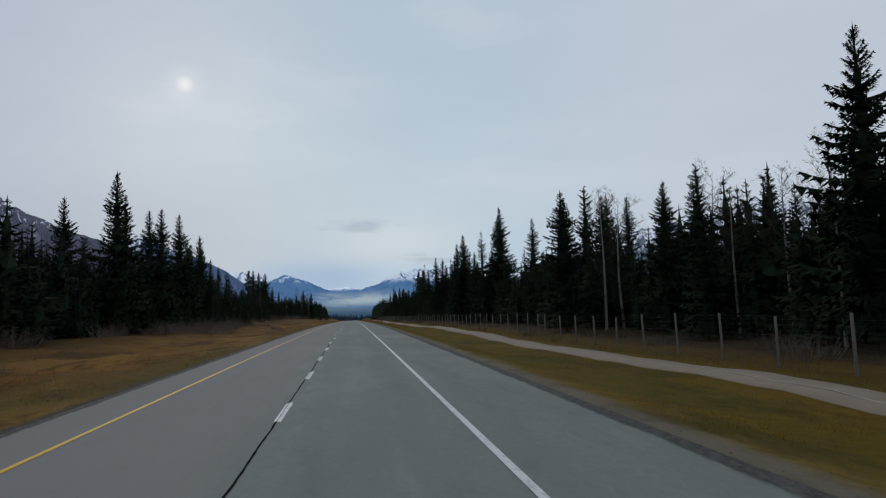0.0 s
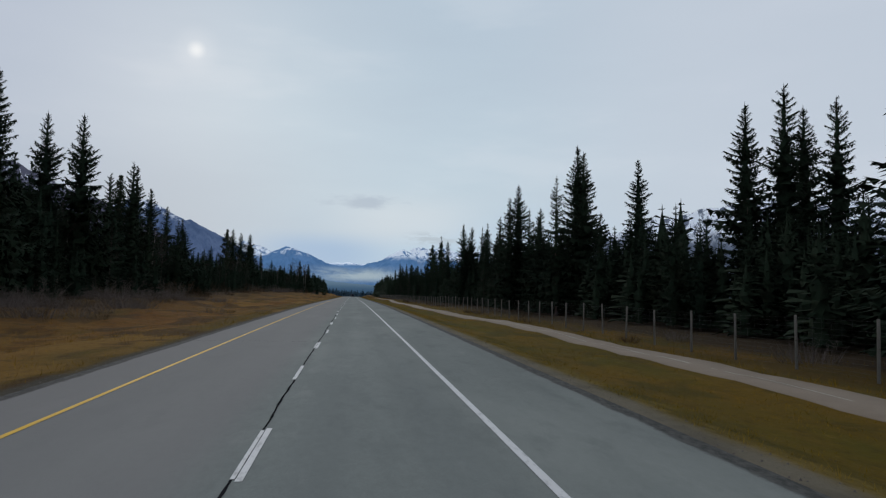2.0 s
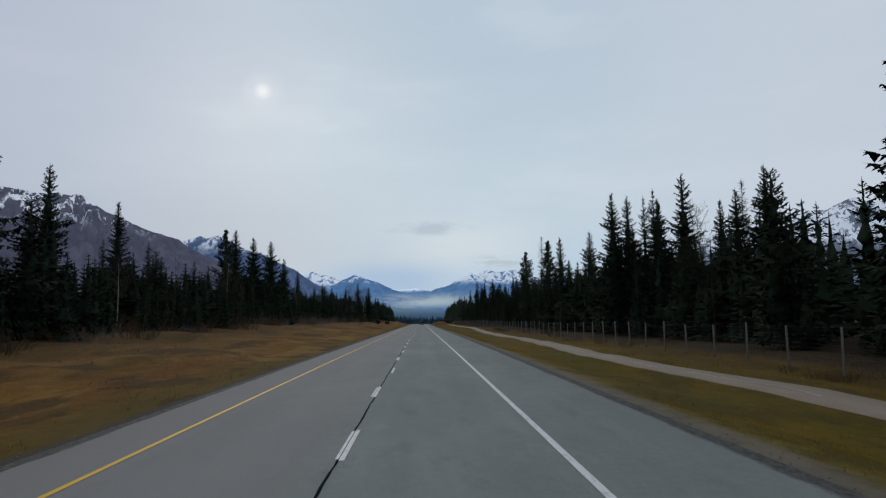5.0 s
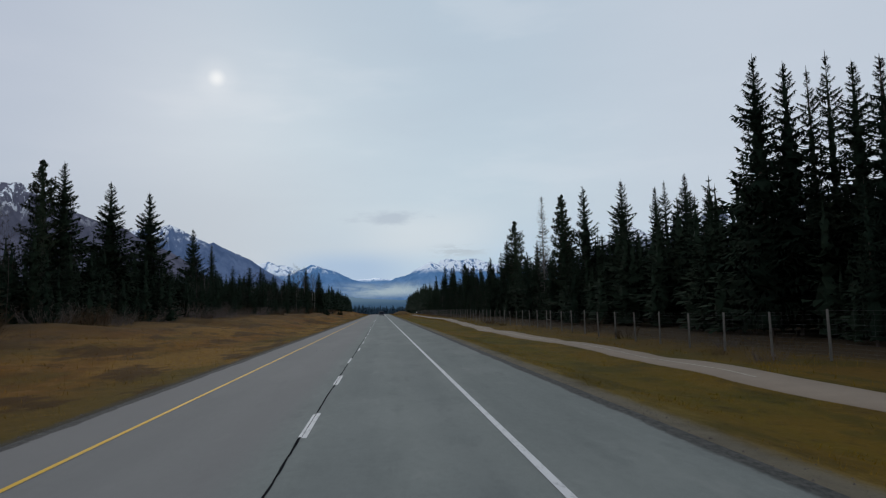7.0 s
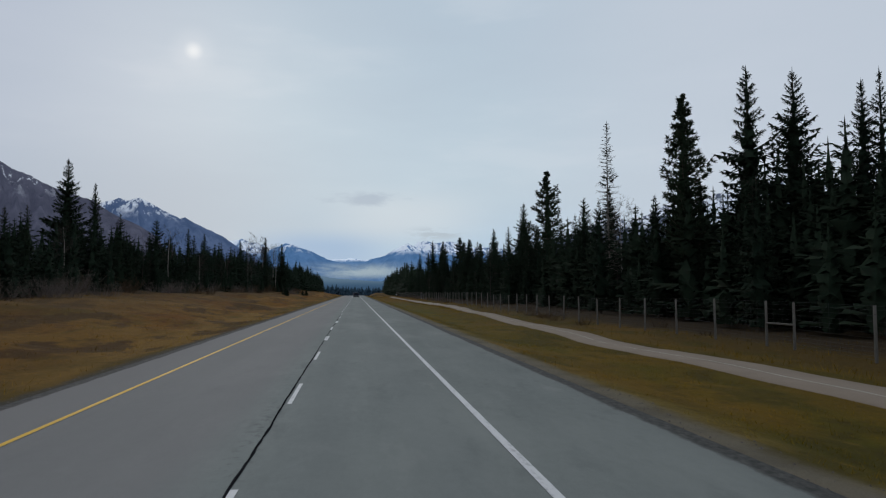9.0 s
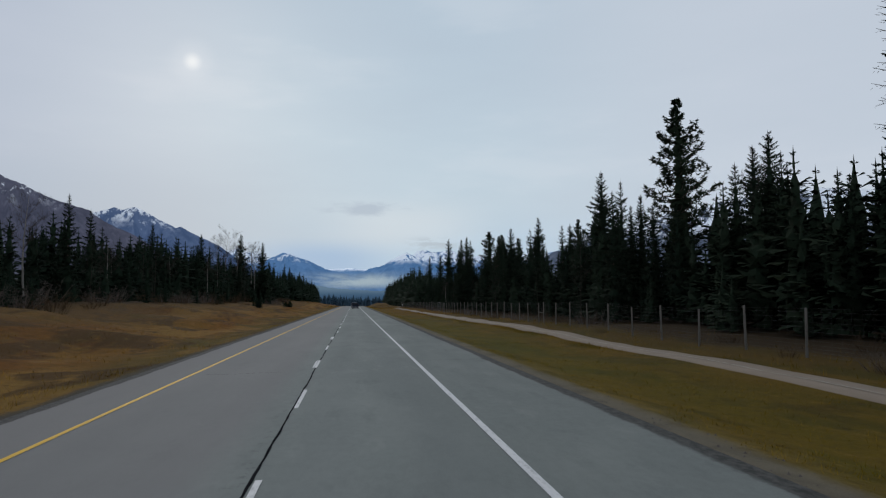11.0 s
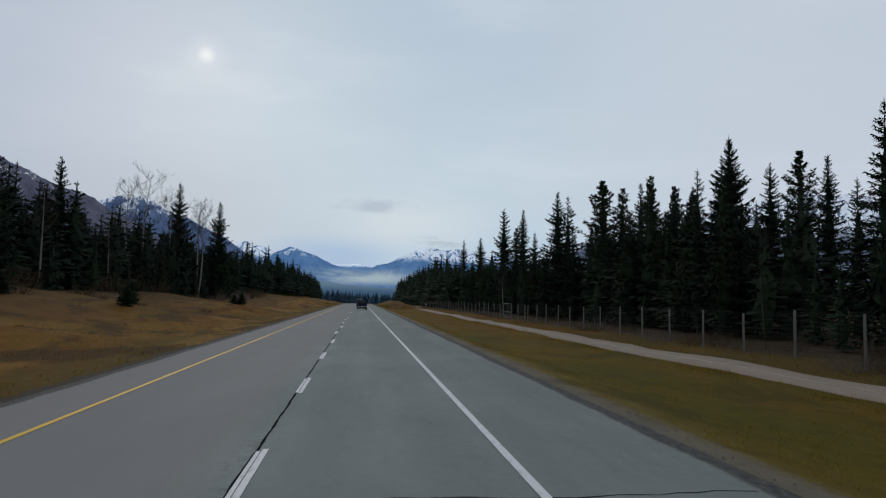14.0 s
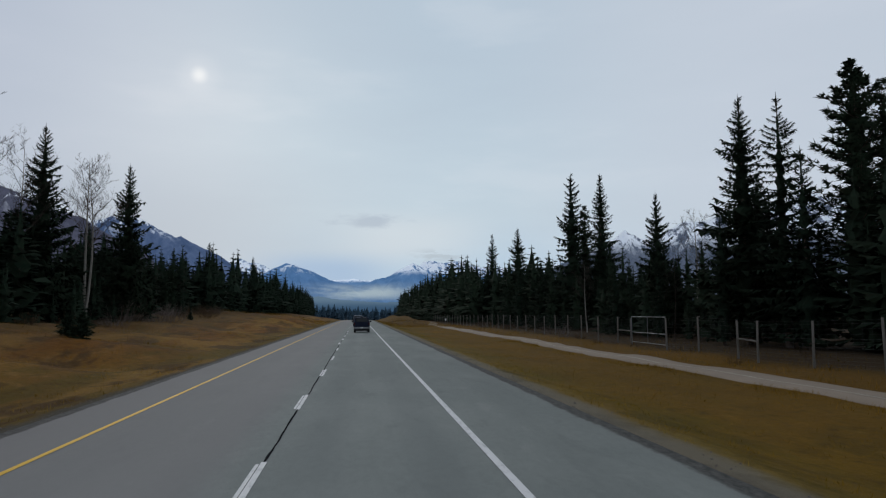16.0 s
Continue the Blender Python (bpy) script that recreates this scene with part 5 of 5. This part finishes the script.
def make_shrub(seed, label, stems=70, h=1.5, spread=1.0, mat=None):
    rng = random.Random(seed)
    ob = thing("shrub", label, "shrub", "verge shrubs")
    big, fine = [], []
    for k in range(stems):
        a, r = rng.uniform(0, 6.28), spread * rng.random() ** 0.6
        d = Vector((math.cos(a) * rng.uniform(0.1, 1.0), math.sin(a) * rng.uniform(0.1, 1.0), 0.9)).normalized()
        p = Vector((math.cos(a) * r * 0.5, math.sin(a) * r * 0.5, -0.1))
        ln = h * rng.uniform(0.5, 1.15)
        q = [p, p + d * ln * 0.5, p + d * ln + Vector((rng.uniform(-0.1, 0.1), rng.uniform(-0.1, 0.1), 0))]
        big += ribbon(q, 0.014, rng)
        for _ in range(6):
            t = rng.uniform(0.3, 1.0)
            b = q[0].lerp(q[2], t)
            e = b + Vector((rng.gauss(0, 1), rng.gauss(0, 1), rng.gauss(0.9, 0.5))).normalized() * ln * rng.uniform(0.12, 0.32)
            fine += ribbon([b, e], 0.008, rng)
    tagged(part("stem_clump", tri_mesh("stem_clump", as_tris(big), mat or SHRUB), None, ob), kind="stuff")
    tagged(part("twig_clump", tri_mesh("twig_clump", as_tris(fine), mat or SHRUB), None, ob), kind="stuff")
    return ob


def build_shrubs():
    kinds = [make_shrub(1, "leafless red-brown shrub in dry grass", 56, 1.4, 1.9), make_shrub(2, "leafless grey-brown shrub thicket", 74, 1.35, 2.6, THICKET), make_shrub(3, "low twiggy brown shrub", 50, 0.9, 1.5)]
    rng = random.Random(12)
    spots = []
    for _ in range(150):
        y = rng.uniform(40, 560)
        x = rng.uniform(-31.0, -23.5)
        spots.append((x, y, rng.uniform(0.8, 1.5) * (1.5 if x < -27.5 else 1.0)))
    for _ in range(84):
        spots.append((-16.5 - 12.5 * rng.random() ** 0.7, rng.uniform(94, 158), rng.uniform(0.6, 1.0)))
    for x, y in ((-12.3, 122.0), (-13.0, 124.0), (-12.2, 113.0), (-21.0, 426.0), (-18.8, 429.0), (-22.0, 438.0), (-16.5, 444.0), (13.0, 612.0), (10.5, 622.0), (16.0, 618.0), (12.0, 634.0), (11.0, 606.0), (14.5, 626.0), (9.5, 616.0), (15.5, 608.0), (13.5, 640.0), (10.0, 630.0), (-12.0, 540.0), (-14.5, 548.0), (-11.5, 556.0)):
        spots.append((x, y, rng.uniform(0.4, 0.75)))
    for _ in range(52):
        y = rng.uniform(15, 560)
        spots.append((float(fence_x(y)) + rng.uniform(0.5, 6.0), y, rng.uniform(0.6, 1.3)))
    for _ in range(40):
        y = rng.uniform(10, 500)
        spots.append((float(fence_x(y)) - rng.uniform(0.6, 1.8), y, rng.uniform(0.4, 0.8)))
    for x, y, s in spots:
        k = kinds[1] if 90 < y < 160 and x < 0 and rng.random() < 0.7 else rng.choice(kinds)
        m = Matrix.Translation((x, y, float(ground_z(x, y)))) @ Matrix.Rotation(rng.uniform(0, 6), 4, "Z") @ Matrix.Scale(s, 4)
        copy_thing(k, m)
    for k in kinds:
        for o in (*k.children_recursive, k):
            bpy.data.objects.remove(o)
    # young spruces out on the grass
    sapling = thing("young_spruce", "small bushy young spruce on the grass bank", "tree", "young spruces")
    part("trunk", trunk_mesh(31, 2.0, 0.03, BARK, 0.03, sides=6)[0], None, sapling)
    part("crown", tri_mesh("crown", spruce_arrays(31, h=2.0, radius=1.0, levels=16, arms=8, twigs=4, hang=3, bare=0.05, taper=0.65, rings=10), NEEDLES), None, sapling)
    for x, y, s in ((-18.5, 424.0, 0.75), (-19.2, 427.0, 0.9), (-20.5, 431.0, 0.5), (-16.1, 462.6, 0.8), (-17.2, 463.5, 0.65), (-25.0, 418.0, 0.8), (-23.5, 520.0, 0.5)):
        copy_thing(sapling, Matrix.Translation((x, y, float(ground_z(x, y)) - 0.03)) @ Matrix.Rotation(x * y, 4, "Z") @ Matrix.Scale(s, 4))
    for o in (*sapling.children_recursive, sapling):
        bpy.data.objects.remove(o)


# ---- vehicles ahead ----
def wheel(parent, x, y, z, r, w, rubber, alloy):
    def ring(profile, name, mat, up):
        verts, faces, n = [], [], 20
        for px, pr in profile:
            verts += [(x + px, y + pr * math.cos(6.28318 * k / n), z + pr * math.sin(6.28318 * k / n)) for k in range(n)]
        for j in range(len(profile) - 1):
            faces += [(j * n + k, j * n + (k + 1) % n, (j + 1) * n + (k + 1) % n, (j + 1) * n + k) for k in range(n)]
        faces += [tuple(range(n)), tuple(range(len(verts) - n, len(verts)))]
        return part(name, smooth(mesh_of(name, verts, faces, [mat])), None, up)
    tyre = ring([(-w / 2, r * 0.62), (-w / 2, r * 0.93), (-w / 2 + 0.03, r), (w / 2 - 0.03, r), (w / 2, r * 0.93), (w / 2, r * 0.62)], "wheel", rubber, parent)
    s = 1 if x > 0 else -1
    ring([(s * (w / 2 - 0.05), r * 0.6), (s * (w / 2 + 0.004), r * 0.56), (s * (w / 2 + 0.012), r * 0.2)], "rim", alloy, tyre)


def loft(sections):
    """A car body from cross sections: (y, half width below, half width above, bottom, waist, top)."""
    verts, faces = [], []
    for y, wb, wt, zb, zm, zt in sections:
        verts += [(-wb * 0.94, y, zb), (-wb, y, zb + 0.12), (-wb, y, zm), (-wt, y, zt - 0.07), (-wt * 0.88, y, zt), (wt * 0.88, y, zt), (wt, y, zt - 0.07), (wb, y, zm), (wb, y, zb + 0.12), (wb * 0.94, y, zb)]
    n = 10
    for k in range(len(sections) - 1):
        faces += [(k * n + i, k * n + (i + 1) % n, (k + 1) * n + (i + 1) % n, (k + 1) * n + i) for i in range(n)]
    faces += [tuple(range(n))[::-1], tuple(range(len(verts) - n, len(verts)))]
    return mesh_of("body", verts, faces)


def build_vehicle(name, label, category, x, y, paint, wide, tall, length, ride):
    """A vehicle seen from behind, its rear at y."""
    car = thing(name, label, category, at=(x, y, float(rise(y))))
    rubber, alloy = plain(name + "_rubber", (0.02, 0.02, 0.021), 0.85), plain(name + "_alloy", (0.35, 0.35, 0.36), 0.35, 0.9)
    glass, chrome = glass_material(name + "_glass", (0.015, 0.018, 0.022)), plain(name + "_bumper", (0.22, 0.225, 0.23), 0.35, 0.7)
    red = plain(name + "_lamp", (0.05, 0.008, 0.010), 0.25)
    black = plain(name + "_trim", (0.02, 0.02, 0.022), 0.6)
    h = wide / 2
    waist = ride + (tall - ride) * 0.52
    body = loft([(0.0, h * 0.97, h * 0.80, ride, waist, tall - 0.05), (0.12, h, h * 0.83, ride - 0.03, waist, tall), (length * 0.52, h, h * 0.80, ride - 0.03, waist, tall), (length * 0.66, h, h * 0.74, ride - 0.03, waist, tall - 0.10),
                 (length * 0.76, h, h * 0.97, ride - 0.03, waist - 0.03, waist + 0.05), (length * 0.97, h * 0.97, h * 0.9, ride, waist - 0.12, waist - 0.03), (length, h * 0.90, h * 0.82, ride + 0.1, waist - 0.2, waist - 0.12)])
    part("body", body, paint, car)
    b = bmesh.new()
    part("rear_window", box(b, -h * 0.70, h * 0.70, -0.025, 0.03, waist + 0.10, tall - 0.16, 0.01), glass, car, "dark tinted rear window")
    b = bmesh.new()
    part("bumper", box(b, -h * 0.98, h * 0.98, -0.14, 0.05, ride + 0.02, ride + 0.24, 0.03), chrome, car, "grey rear bumper")
    b = bmesh.new()
    part("plate", box(b, -0.16, 0.16, -0.155, -0.13, ride + 0.07, ride + 0.19), plain(name + "_plate", (0.6, 0.6, 0.6), 0.5), car, "pale plate with an unreadable bar")
    for s in (-1, 1):
        b = bmesh.new()
        part("tail_lamp", box(b, s * h * 0.90 - 0.09, s * h * 0.90 + 0.09, -0.03, 0.10, waist - 0.30, waist + 0.06, 0.015), red, car, "dull red tail lamp")
        b = bmesh.new()
        part("side_window", box(b, s * h * 0.905 - 0.012, s * h * 0.905 + 0.012, length * 0.1, length * 0.62, waist + 0.06, tall - 0.24, 0.005), glass, car, "dark side window")
        b = bmesh.new()
        part("mirror", box(b, s * (h + 0.15) - 0.12, s * (h + 0.15) + 0.12, length * 0.66, length * 0.66 + 0.12, waist + 0.02, waist + 0.24, 0.03), black, car, "black door mirror")
        for q in (0.19, 0.80):
            wheel(car, s * (h - 0.14), length * q, 0.36, 0.36, 0.24, rubber, alloy)
    b = bmesh.new()
    part("underbody", box(b, -h * 0.8, h * 0.8, 0.1, length * 0.95, ride - 0.25, ride, 0.02), black, car)
    b = bmesh.new()
    part("roof_rail", box(b, -h * 0.66, -h * 0.60, length * 0.08, length * 0.5, tall - 0.01, tall + 0.05, 0.01), black, car)
    b = bmesh.new()
    part("roof_rail", box(b, h * 0.60, h * 0.66, length * 0.08, length * 0.5, tall - 0.01, tall + 0.05, 0.01), black, car)


def build_marker():
    """A slim white marker post far along the fence."""
    x, y = 21.0, 585.0
    m = thing("marker_post", "small white marker on a thin post", "marker", at=(x, y, float(ground_z(x, y))))
    v, f = tube([(0, 0, -0.2), (0, 0, 1.5)], [0.04, 0.04], 8)
    part("post", mesh_of("post", v, f, [POST]), None, m)
    b = bmesh.new()
    part("plate", box(b, -0.18, 0.18, -0.06, -0.04, 1.15, 1.6, 0.008), plain("marker_white", (0.7, 0.7, 0.7), 0.5), m)


build_grass()
build_stones()
build_shrubs()
build_fence()
build_vehicle("pickup", "dark blue sport utility truck driving ahead in the lane", "car", 0.4, 505.6, plain("dark_blue_paint", (0.008, 0.013, 0.030), 0.4, 0.0, 0.12, 0.05), 1.98, 1.92, 5.3, 0.46)
build_vehicle("van", "pale van far ahead on the highway", "car", -0.1, 552.0, plain("silver_paint", (0.10, 0.12, 0.15), 0.3, 0.4, 0.5, 0.05), 1.95, 2.05, 4.9, 0.42)
build_marker()
